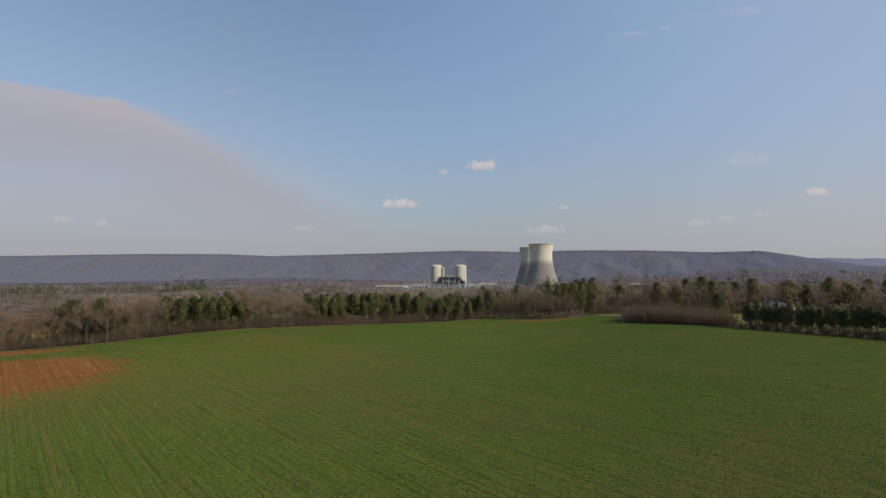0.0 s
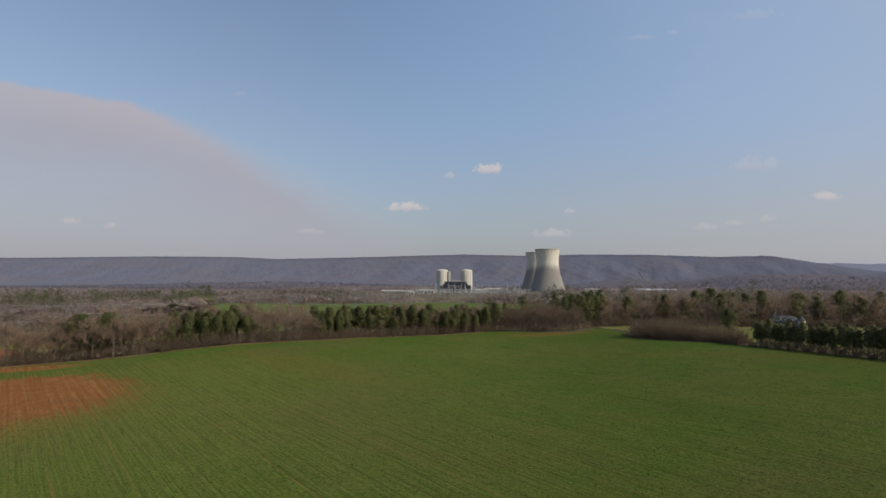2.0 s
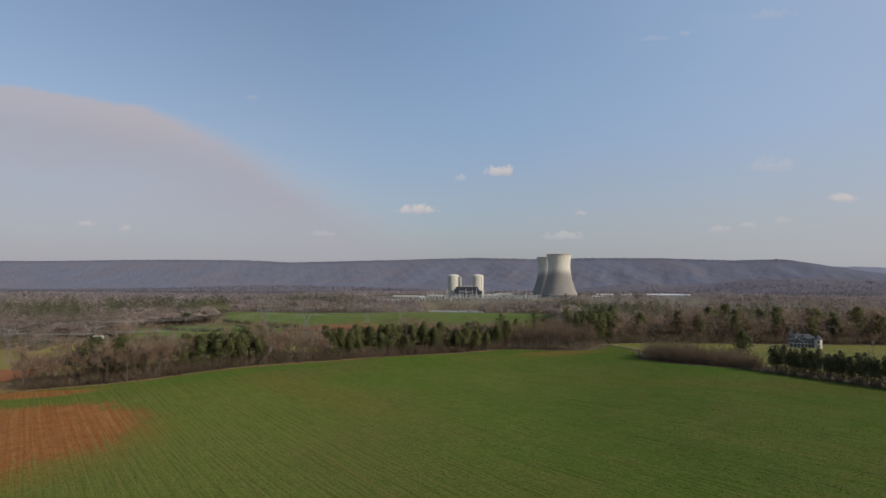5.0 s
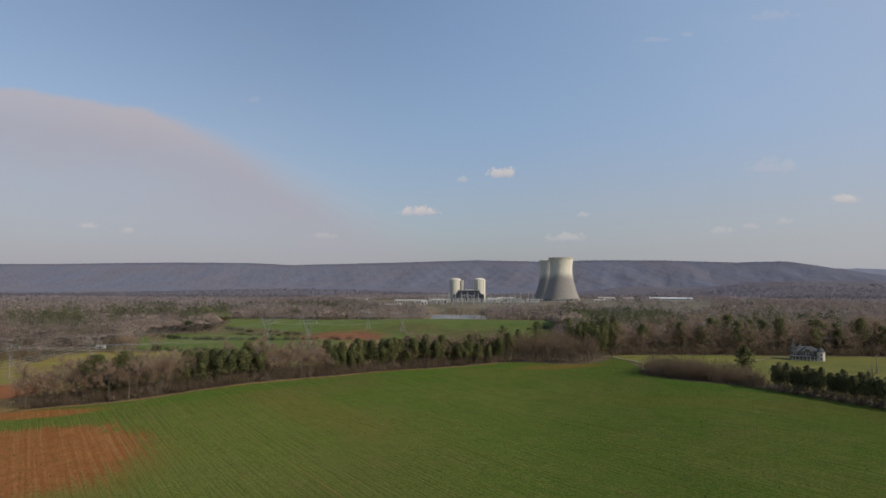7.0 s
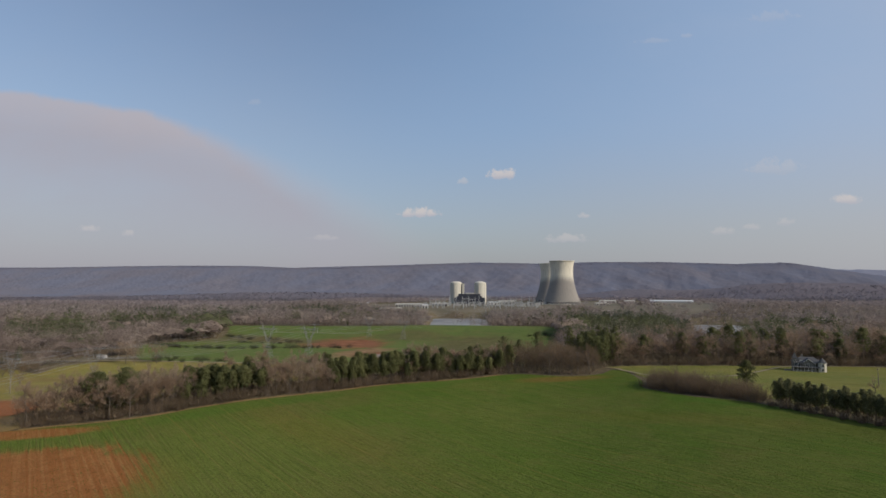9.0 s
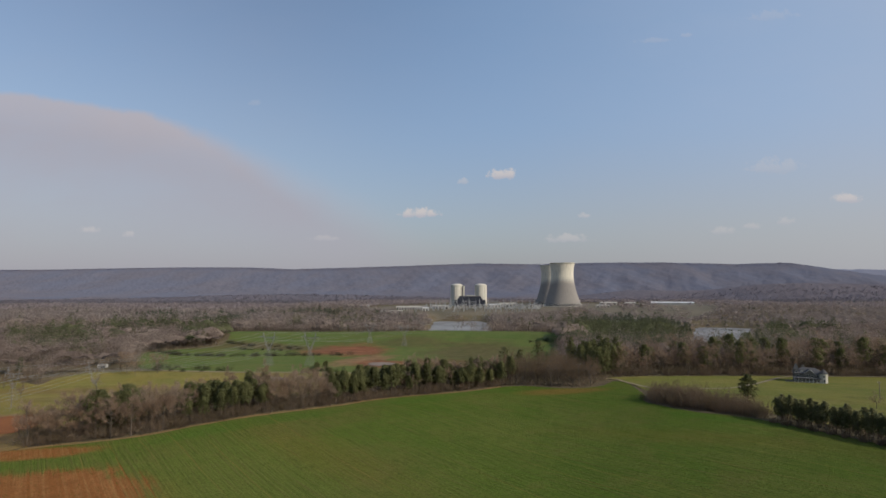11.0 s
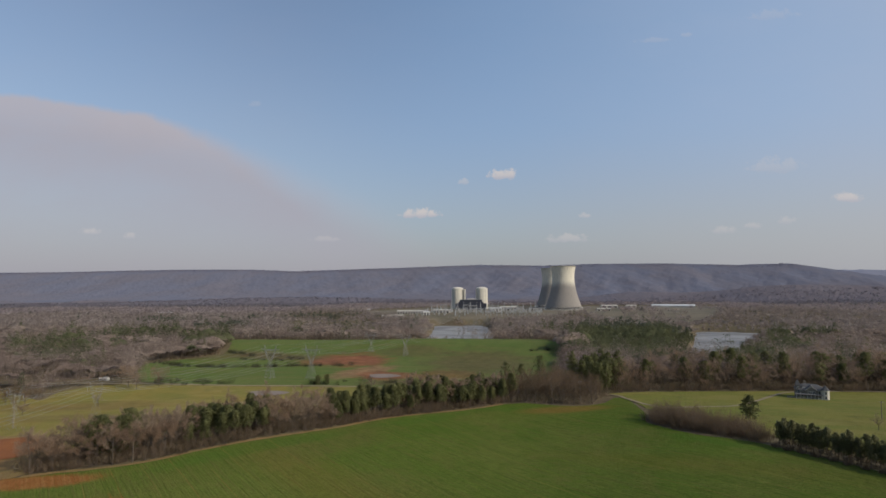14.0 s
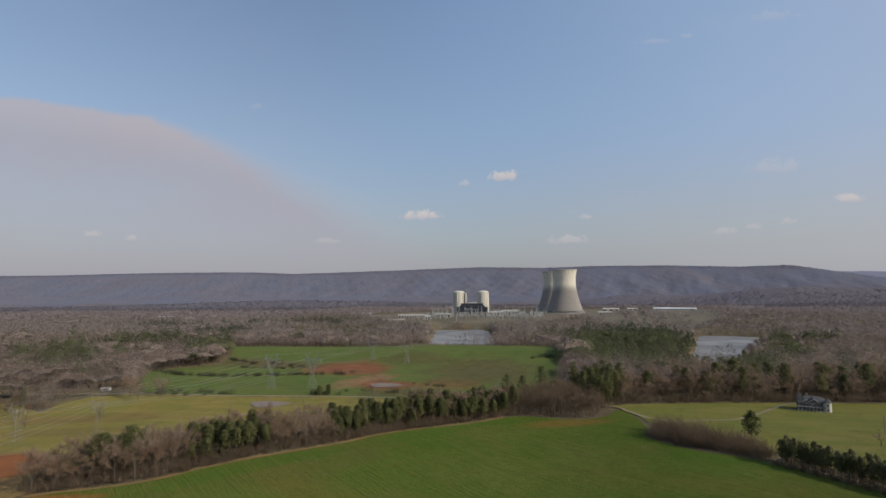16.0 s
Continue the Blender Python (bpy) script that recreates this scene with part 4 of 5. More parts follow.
plant(front_bare, scatter([(66, 350), (103, 356), (170, 364), (223, 364), (330, 363), (420, 326), (430, 360), (330, 404), (220, 400), (100, 394)], 10.5, 11), 11)
front_pine = [pine_tree(h, 140 + i, "dark pine at the front of the woods", "front trees of the woods", 0.36, 0.24, 150, "needle", 1.15) for i, h in enumerate((16, 18.5, 20.5))]
plant(front_pine, scatter([(66, 352), (103, 358), (223, 366), (330, 366), (425, 328), (430, 364), (330, 404), (220, 400), (100, 394)], 11.5, 12), 12)

edge_brush = [thicket(h, 125 + i, "brown leafless brush along the edge of the woods", "brush of the wood's edge", 40, 1000, name="brush_clump") for i, h in enumerate((7.5, 9.0, 6.2))]
young = [bare_tree(h, 170 + i, "young bare hardwood leaning out from the woods", "saplings of the wood's edge", 900, 0.38, "sapling") for i, h in enumerate((11, 13))]
plant(young, scatter([(62, 347), (103, 355), (170, 362), (223, 362), (310, 359), (310, 366), (223, 371), (170, 371), (103, 364), (64, 356)], 5.6, 23), 24, 0.75, 1.15)
plant(edge_brush, scatter([(62, 345), (103, 353), (170, 360), (223, 360), (300, 357), (300, 364), (223, 368), (170, 368), (103, 361), (64, 353)], 5.4, 18), 17, 0.5, 1.1)

# shrubs and single trees in the pastures
ever = [thicket(h, 150 + i, "dark evergreen shrub in the pasture hedgerow", "hedgerow shrubs", 30, 700, "shrub") for i, h in enumerate((4.5, 6.5))]
spots = []
for (x0, y0), (x1, y1), k in (((-331, 528), (-292, 505), 26), ((-292, 505), (-245, 497), 26), ((-245, 497), (-190, 512), 24), ((-190, 512), (-134, 520), 16), ((-294, 597), (-254, 578), 22),
                              ((-260, 555), (-203, 552), 16), ((-243, 583), (-196, 562), 14), ((-262, 412), (-216, 408), 8), ((26, 609), (60, 616), 14), ((-142, 420), (-118, 416), 8),
                              ((-118, 432), (-60, 424), 10), ((-268, 424), (-200, 416), 14), ((-80, 470), (-40, 452), 6)):
    rng = random.Random(k)
    spots += [(x0 + (x1 - x0) * t + rng.uniform(-2.2, 2.2), y0 + (y1 - y0) * t + rng.uniform(-3, 3)) for t in (rng.random() for _ in range(k))]
plant(ever, spots, 13, 0.45, 1.0)
plant([bare_tree(h, 160 + i, "spreading bare tree in the pasture", "pasture trees", 600, 0.4) for i, h in enumerate((8, 10))],
      [(-300, 414), (-309, 413), (-297, 419), (-258, 296), (-240, 330), (-300, 300), (-330, 372), (-90, 400), (-64, 392)], 14)
plant([bare_tree(13.5, 168, "large spreading bare tree at the pasture's edge", "pasture trees", 1700, 0.46)], [(-257, 391), (-268, 398), (-283, 412), (-246, 400)], 21, 0.8, 1.1)
plant([bare_tree(h, 162 + i, "brown bare tree behind the belt", "trees behind the belt", 900, 0.36, twig="brush") for i, h in enumerate((8, 9.5))],
      scatter([(-352, 318), (-318, 300), (-292, 330), (-306, 366), (-345, 372)], 9.0, 17) + scatter([(-152, 244), (-128, 256), (-108, 272), (-116, 284), (-146, 266)], 4.8, 15), 16)
plant([pine_tree(9, 165, "small round-topped pine by the farm road", "pasture pines", 0.15, 0.3)], [(-133, 414), (-127, 417)], 15)


# ---- the woods of the valley and hills ----
def crown_sheet(spots, hs, pine, reach, cell, deep, near, far):
    """The closed top of a wood: each tree a low dome, the domes run together; points, normals and triangles for bare and for pine crowns."""
    rng = np.random.RandomState(len(spots))
    x0, y0 = spots.min(0) - 30
    nx, ny = (np.ceil((spots.max(0) + 30 - (x0, y0)) / cell)).astype(int)
    top = np.zeros(nx * ny)
    kind = np.zeros(nx * ny, bool)
    wide = hs * reach * rng.uniform(0.85, 1.2, len(hs))
    ci, cj = ((spots[:, 0] - x0) / cell).astype(int), ((spots[:, 1] - y0) / cell).astype(int)
    span = int(wide.max() / cell) + 1
    for owner in (False, True):
        for di in range(-span, span + 1):
            for dj in range(-span, span + 1):
                i, j = ci + di, cj + dj
                r2 = ((x0 + (i + 0.5) * cell - spots[:, 0]) ** 2 + (y0 + (j + 0.5) * cell - spots[:, 1]) ** 2) / wide ** 2
                ok = (r2 < 1) & (i >= 0) & (j >= 0) & (i < nx) & (j < ny)
                dome = hs[ok] * np.where(pine[ok], 0.28 + 0.40 * (1 - r2[ok] ** 0.9), 0.26 + 0.36 * np.sqrt(1 - r2[ok])) * deep
                at = j[ok] * nx + i[ok]
                if owner:
                    won = dome >= top[at] - 1e-9
                    kind[at[won]] = pine[ok][won]
                else:
                    np.maximum.at(top, at, dome)
    gx, gy = np.meshgrid(x0 + (np.arange(nx) + 0.5) * cell, y0 + (np.arange(ny) + 0.5) * cell)
    has = top.reshape(ny, nx) > 0
    seam = has & ((gy < near + 24) | (gy > far - 24))
    for _ in range(3):
        core = has.copy()
        core[1:-1, 1:-1] &= has[:-2, 1:-1] & has[2:, 1:-1] & has[1:-1, :-2] & has[1:-1, 2:]
        has = core | seam
    land = ground_z(gx, gy)
    smooth = land + np.where(has, top.reshape(ny, nx), 0.0)
    z = smooth + np.where(has, rng.uniform(-0.16, 0.16, (ny, nx)) * cell, 0.0)
    gx, gy = gx + rng.uniform(-0.3, 0.3, gx.shape) * cell, gy + rng.uniform(-0.3, 0.3, gy.shape) * cell
    sy, sx = np.gradient(np.where(has, smooth, smooth + 4), cell)
    sx, sy = np.clip(sx, -1.2, 1.2), np.clip(sy, -1.2, 1.2)
    nor = np.stack([-sx, -sy, np.ones_like(sx)], -1).reshape(-1, 3)
    v = np.stack([gx, gy, z], -1).reshape(-1, 3)
    i, j = np.meshgrid(np.arange(ny - 1), np.arange(nx - 1), indexing="ij")
    q = np.stack([i * nx + j, i * nx + j + 1, (i + 1) * nx + j + 1, (i + 1) * nx + j], -1).reshape(-1, 4)
    q = q[has.ravel()[q].all(1)]
    out = []
    for want in (False, True):
        mine = q[kind[q[:, 0]] == want]
        tri = np.concatenate([mine[:, [0, 1, 2]], mine[:, [0, 2, 3]]])
        used, tri = np.unique(tri, return_inverse=True)
        out.append((v[used], nor[used], tri.reshape(-1, 3)))
    return out


def woods(name, spots, hs, needle, blades, length, width, mat, spread, label, seed, sheet=None):
    """Many trees as one cover: every tree a crown of separate blades round its own middle."""
    rng = np.random.RandomState(seed)
    n = len(spots)
    x, y = spots[:, 0], spots[:, 1]
    z = ground_z(x, y)
    k = blades
    d = rng.normal(size=(n, k, 3))
    d /= np.linalg.norm(d, axis=2, keepdims=True)
    turn = np.arctan2(d[..., 1], d[..., 0])
    lump = 1 + 0.22 * np.sin(turn * 3 + rng.uniform(0, 6.28, (n, 1))) + 0.14 * np.sin(turn * 5 + rng.uniform(0, 6.28, (n, 1)))
    rad = rng.uniform(0.3, 1.0, (n, k, 1)) ** 0.45 * lump[..., None] * rng.uniform(0.8, 1.2, (n, 1, 1))
    if needle:
        t = rng.uniform(0.2, 1.0, (n, k, 1))
        wide = hs[:, None, None] * spread * 0.72 * np.sin(np.clip((1 - t) * 2.2 + 0.3, 0, 1.57)) * rad
        c = np.concatenate([d[..., :2] * wide, t * hs[:, None, None] * 0.95], 2)
    else:
        c = d * rad * hs[:, None, None] * np.array([spread, spread, 0.36])
        c[..., 2] += hs[:, None] * 0.58
    # blades lie along the crown's surface, so that each crown has a lit and a shaded side
    face = d * np.array([1, 1, 0.9]) + rng.normal(size=d.shape) * 0.14
    face[..., 2] += 0.32
    face /= np.linalg.norm(face, axis=2, keepdims=True)
    out = np.cross(face, rng.normal(size=d.shape))
    out /= np.linalg.norm(out, axis=2, keepdims=True)
    side = np.cross(face, out)
    lng = length * rng.uniform(0.6, 1.4, (n, k, 1))
    wid = width * rng.uniform(0.6, 1.4, (n, k, 1)) * 0.5
    base = np.stack([x, y, z], 1)[:, None, :] + c - out * lng * 0.4
    v = np.stack([base + side * wid, base - side * wid, base + out * lng], 2).reshape(-1, 3)
    nor = np.repeat((face * 0.75 + d * 0.6 + np.array([0, 0, 0.5])).reshape(-1, 3), 3, 0)
    if mat == "far_twig":
        stem = np.stack([x, y, z - 0.5], 1)
        w = np.zeros((n, 3))
        w[:, 0] = 0.10 + 0.0002 * y
        tip = stem + np.stack([np.zeros(n), np.zeros(n), hs * 0.85], 1)
        v = np.concatenate([v, np.stack([stem + w, stem - w, tip], 1).reshape(-1, 3)])
        nor = np.concatenate([nor, np.tile([0.0, -1.0, 0.2], (3 * n, 1))])
    f = np.arange(len(v)).reshape(-1, 3)
    if sheet:
        f = np.concatenate([f, sheet[2] + len(v)])
        v, nor = np.concatenate([v, sheet[0]]), np.concatenate([nor, sheet[1]])
    me = mesh_from(name, v, f, M[mat], True)
    bend_normals(me, v, nor)
    tone = np.full(len(v), 0.25, np.float32)
    tone[:3 * n * k] = np.repeat(rng.random_sample(n), 3 * k)
    me.attributes.new("tone", "FLOAT", "POINT").data.foreach_set("value", tone)
    tagged(new(name, me), label, "woods", kind="stuff")


def wooded(x, y):
    ok = lake(x, y) < -0.02
    for outline in (FIELD, LEFT_PASTURE, FIELD_B, LAWN):
        ok &= ~inside(outline, x, y)
    ok &= ~(inside(PLANT_YARD, x, y) & ((x < 220) | (y > 1700) | (waves(x, y, 130, 44) < 0.22)))
    ok &= ~(inside([(-230, 170), (-120, 190), (8, 322), (60, 330), (80, 320), (120, 250), (200, 90), (420, 60), (440, 375), (60, 372), (0, 372), (-50, 330), (-190, 262), (-420, 250), (-420, 100)], x, y))
    ok &= ~inside([(-1500, 1740), (-1360, 1700), (-1120, 1820), (-1120, 1900), (-1420, 1870)], x, y)
    ok &= ~((np.abs(y - 409 + (x + 200) * 0.02) < 7) & (x < -50))
    ok &= ~inside([(-125, 385), (-40, 370), (30, 385), (45, 470), (-120, 440)], x, y)
    ok &= (x + 306) ** 2 + (y - 421) ** 2 > 8 ** 2
    ok &= ~(inside([(-200, 1300), (60, 1300), (110, 1420), (-330, 1420)], x, y) & (waves(x, y, 90, 17) < 0.0))
    ok &= ~((x > -205) & (x < 450) & (y < 372))
    ok &= ~inside([(-128, 700), (-12, 700), (-14, 866), (-126, 866)], x, y)
    return ok


def jittered(y0, y1, gap, seed, half=0.86):
    """Spots of a jittered grid over the part of the valley that lies ahead."""
    rng = np.random.RandomState(seed)
    gx, gy = np.meshgrid(np.arange(-y1 * half - 60, y1 * half + 60, gap), np.arange(y0, y1, gap))
    x, y = gx.ravel() + rng.uniform(-0.48, 0.48, gx.size) * gap, gy.ravel() + rng.uniform(-0.48, 0.48, gx.size) * gap
    keep = (np.abs(x + 0.09 * y) < half * y + 60)
    return np.stack([x[keep], y[keep]], 1), rng


# stands of pine: middle, half width, half depth, weight
PINE_STANDS = [(-524, 774, 30, 75, 2.2), (-544, 1065, 50, 50, 2.2), (-483, 593, 55, 26, 1.5), (-343, 461, 12, 18, 1.8), (-457, 765, 24, 26, 1.7),
               (216, 973, 95, 190, 2.0), (245, 800, 42, 110, 2.2), (150, 760, 70, 110, 2.0), (94, 520, 24, 70, 0.9), (84, 866, 22, 40, 1.8), (262, 590, 20, 24, 2.4),
               (205, 500, 34, 24, 1.8), (503, 973, 26, 34, 1.8), (355, 744, 22, 50, 1.9), (330, 515, 55, 18, 1.6), (298, 1037, 26, 34, 1.8),
               (-760, 1250, 130, 60, 1.3), (-420, 1330, 150, 50, 1.3), (380, 470, 60, 20, 1.3), (130, 650, 44, 60, 1.4), (-230, 870, 60, 12, 1.2), (178, 620, 60, 80, 1.7),
               (430, 900, 40, 60, 1.6), (-250, 520, 40, 14, 1.2), (-330, 640, 40, 30, 1.3), (-420, 520, 30, 30, 1.4), (210, 430, 160, 60, 0.85)]


def grow(y0, y1, gap, hi, lo, bare_set, pine_set, seed, part_name, cell):
    spots, rng = jittered(y0, y1, gap, seed)
    spots = spots[wooded(spots[:, 0], spots[:, 1])]
    x, y = spots[:, 0], spots[:, 1]
    clear = waves(x, y * 1.6, 330, 35) + 0.5 * waves(x, y, 90, 36)
    keep = (clear < 0.85) | (y < 480) | (lake(x, y) > -0.8) | (rng.random_sample(len(x)) < 0.2)
    keep &= rng.random_sample(len(x)) > ss(2450, 2620, y) * 0.7
    spots, x, y = spots[keep], x[keep], y[keep]
    pine = 0.5 * waves(x, y, 260, 31) + 0.75 * waves(x, y, 95, 32) + rng.normal(size=len(x)) * 0.12 + 0.10 * (x < -150) * (y < 1300) - 0.06
    for cx, cy, rx, ry, weight in PINE_STANDS:
        pine = pine + weight * np.exp(-((x - cx) / rx) ** 2 - ((y - cy) / ry) ** 2)
    is_pine = pine > 0.72
    hs = rng.uniform(lo, hi, len(x)) * (1 + 0.20 * waves(x, y, 150, 37) + 0.28 * waves(x, y, 60, 38)) * (1 - 0.42 * (lake(x, y) > -0.7) * (x > 0) - 0.2 * (lake(x, y) > -0.2) * (x <= 0))
    hs = hs * (1 + (0.5 * ss(30, 70, x) + 0.22 * ss(-180, -240, x)) * (1 - ss(560, 700, y)) + 0.12 * ss(560, 700, y) * (1 - ss(900, 1000, y)))
    bare_top, pine_top = crown_sheet(spots, hs * np.where(is_pine, 1.12, 1.0), is_pine, bare_set[4], cell, 0.72 if y1 < 700 else 0.9, y0, y1)
    woods("bare_woods", spots[~is_pine], hs[~is_pine], False, *bare_set, "leafless grey-brown hardwood forest filling the valley " + part_name, seed + 1, bare_top)
    woods("pine_woods", spots[is_pine], hs[is_pine] * 1.12, True, *pine_set, "dark green pine forest mixed into the valley woods " + part_name, seed + 2, pine_top)


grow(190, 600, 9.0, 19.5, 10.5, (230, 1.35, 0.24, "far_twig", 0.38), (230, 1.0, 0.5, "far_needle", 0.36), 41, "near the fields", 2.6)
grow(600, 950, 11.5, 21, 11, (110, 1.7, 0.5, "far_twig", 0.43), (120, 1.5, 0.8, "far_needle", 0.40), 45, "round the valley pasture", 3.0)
# from here on the crowns take the tones with haze mixed in
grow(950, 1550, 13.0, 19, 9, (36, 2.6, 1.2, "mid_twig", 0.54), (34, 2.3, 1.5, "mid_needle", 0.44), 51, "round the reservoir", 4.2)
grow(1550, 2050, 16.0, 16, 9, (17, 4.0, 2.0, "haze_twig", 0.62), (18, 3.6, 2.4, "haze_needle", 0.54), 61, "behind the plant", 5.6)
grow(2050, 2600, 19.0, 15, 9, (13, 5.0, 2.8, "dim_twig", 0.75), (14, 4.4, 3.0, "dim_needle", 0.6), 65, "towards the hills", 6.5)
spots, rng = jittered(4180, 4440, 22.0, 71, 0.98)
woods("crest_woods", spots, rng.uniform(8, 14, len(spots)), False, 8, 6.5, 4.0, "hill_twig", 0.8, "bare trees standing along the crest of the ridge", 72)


def canopy(name, y0, y1, rings, lift, mat, label, seed):
    """The closed crowns of far woods as one uneven sheet over the hills."""
    rng = np.random.RandomState(seed)
    a, d = np.meshgrid(np.linspace(-0.98, 0.86, 760), np.geomspace(y0, y1, rings))
    d = d + rng.uniform(-0.4, 0.4, d.shape) * (y1 - y0) / rings
    x, y = a * d, d
    z = ground_z(x, y) + lift + rng.uniform(-1.6, 1.6, d.shape) + 2.2 * waves(x, y, 70, seed)
    z[0] -= lift + 6
    n = a.shape[1]
    i, j = np.meshgrid(np.arange(rings - 1), np.arange(n - 1), indexing="ij")
    f = np.stack([i * n + j, i * n + j + 1, (i + 1) * n + j + 1, (i + 1) * n + j], -1).reshape(-1, 4)
    tagged(new(name, mesh_from(name, np.stack([x, y, z], -1).reshape(-1, 3), f, M[mat], True)), label, "woods", kind="stuff")


canopy("foothill_woods", 2260, 2780, 34, 7.0, "foothill", "leafless woods on the foothills, tinted mauve-brown for haze", 73)
canopy("hill_woods", 2740, 4440, 96, 8.0, "hill", "bare forest covering the long ridge, tinted mauve-grey for haze", 74)


# low undergrowth that closes the foot of the woods, the belt and the corner wood
low = []
for outline, gap, seed in (([(62, 346), (103, 353), (170, 360), (223, 360), (330, 358), (425, 322), (432, 362), (330, 400), (220, 396), (100, 388), (66, 392)], 2.4, 81),
                           ([(2, 315), (20, 315), (34, 310), (46, 310), (56, 328), (60, 344), (40, 368), (8, 372), (-12, 342)], 2.2, 82),
                           ([(-172, 197), (-145, 202), (-123, 211), (-108, 225), (-74, 254), (-56, 277), (-26, 299), (2, 316), (-8, 340), (-40, 322), (-84, 290), (-128, 260), (-180, 212)], 2.6, 83),
                           ([(60, 352), (78, 366), (84, 400), (40, 402), (30, 376)], 3.0, 84), ([(187, 99), (196, 105), (106, 238), (99, 231)], 1.5, 87),
                           ([(-366, 700), (-348, 692), (-313, 640), (-295, 580), (-330, 520), (-346, 522), (-320, 585), (-332, 640)], 3.2, 88),
                           ([(-348, 696), (-250, 708), (-141, 712), (-128, 866), (-136, 868), (-152, 730), (-252, 722), (-356, 708)], 3.4, 89),
                           ([(58, 575), (65, 640), (53, 694), (2, 708), (8, 718), (62, 706), (77, 640), (70, 575)], 3.4, 90)):
    low += scatter(outline, gap, seed)
low = np.array(low)
woods("undergrowth", low, np.random.RandomState(85).uniform(1.8, 4.6, len(low)) * np.where(low[:, 1] > 500, 0.95, np.where(low[:, 1] > 340, 1.9, 1.0)), False, 34, 0.9, 0.22, "far_litter_twig", 0.55, "dense brown brush and briars closing the foot of the woods", 86)


# ---- the power plant ----
def bm_mesh(name, build, mat, smooth=False):
    bm = bmesh.new()
    build(bm)
    me = bpy.data.meshes.new(name)
    bm.to_mesh(me)
    bm.free()
    me.materials.append(mat)
    if smooth:
        me.polygons.foreach_set("use_smooth", np.ones(len(me.polygons), bool))
    return me


def add_box(bm, x0, x1, y0, y1, z0, z1, bevel=0.0):
    m = Matrix.Translation(((x0 + x1) / 2, (y0 + y1) / 2, (z0 + z1) / 2)) @ Matrix.Diagonal((x1 - x0, y1 - y0, z1 - z0, 1))
    made = bmesh.ops.create_cube(bm, size=1, matrix=m)
    if bevel:
        edges = list({e for v in made["verts"] for e in v.link_edges})
        bmesh.ops.bevel(bm, geom=edges, offset=bevel, segments=1, affect="EDGES")


def box(name, x0, x1, y0, y1, z0, z1, mat, parent, bevel=0.0, label=""):
    return part(name, bm_mesh(name, lambda bm: add_box(bm, x0, x1, y0, y1, z0, z1, bevel), mat), parent, label)


def lathe(bm, profile, n=64):
    """A surface of revolution through (radius, height) pairs, closed from last to first."""
    rings = [[bm.verts.new((r * math.cos(6.28318 * k / n), r * math.sin(6.28318 * k / n), z)) for k in range(n)] for r, z in profile]
    for a, b in zip(rings, rings[1:]):
        for k in range(n):
            bm.faces.new((a[k], a[(k + 1) % n], b[(k + 1) % n], b[k]))
    return rings


def cooling_tower(x, y, label):
    root = thing("cooling_tower", label, "cooling tower", "cooling towers")
    root.matrix_basis = pose(x, y, PLANT_Z + 1)

    def radius(z):
        t = (z - 90.0) / 90.0
        return math.sqrt(31.5 ** 2 + (t * (43.0 if t < 0 else 47.0)) ** 2)
    zs = [7 + (122 - 7) * k / 34 for k in range(35)]
    shell = [(radius(z), z) for z in zs] + [(radius(122) + 0.8, 122.1), (radius(122) + 0.8, 123.1), (radius(122) - 1.0, 123.1)]
    shell += [(radius(z) - 1.0, z) for z in reversed(zs)] + [(radius(7), 7)]
    part("shell", bm_mesh("shell", lambda bm: lathe(bm, shell, 96), M["tower"], True), root)

    def basin(bm):
        rings = lathe(bm, [(57, -0.8), (57, 1.1), (56, 1.1), (56, 0.4)], 64)
        bm.faces.new(rings[-1])
    part("basin", bm_mesh("basin", basin, M["pale_wall"]), root, "low concrete basin wall")
    v, f = [], []
    tube(v, f, Vector((0, 0, 0)), Vector((0, 0, 1)), 0.5, 0.5, 6)
    post = mesh_from("column", v, f, M["pale_wall"])
    for k in range(44):
        a = 6.28318 * k / 44
        for side in (-1, 1):
            lo = Vector((math.cos(a) * 55, math.sin(a) * 55, 0.5))
            b = a + side * 6.28318 / 88
            hi = Vector((math.cos(b) * radius(7), math.sin(b) * radius(7), 7.4))
            ob = part("column", post, root)
            ob.matrix_basis = Matrix.Translation(lo) @ (hi - lo).to_track_quat("Z", "Y").to_matrix().to_4x4() @ Matrix.Diagonal((1, 1, (hi - lo).length, 1))
    fill = [(48, 0.2), (48, 8.4), (38, 8.4)]
    part("fill", bm_mesh("fill", lambda bm: lathe(bm, fill, 48), M["dark_gap"]), root, "dark fill behind the columns")


cooling_tower(176.5, 1670, "pale concrete hyperbolic cooling tower with a stained grey lower half")
cooling_tower(162, 1860, "second concrete hyperbolic cooling tower, partly hidden by its twin")


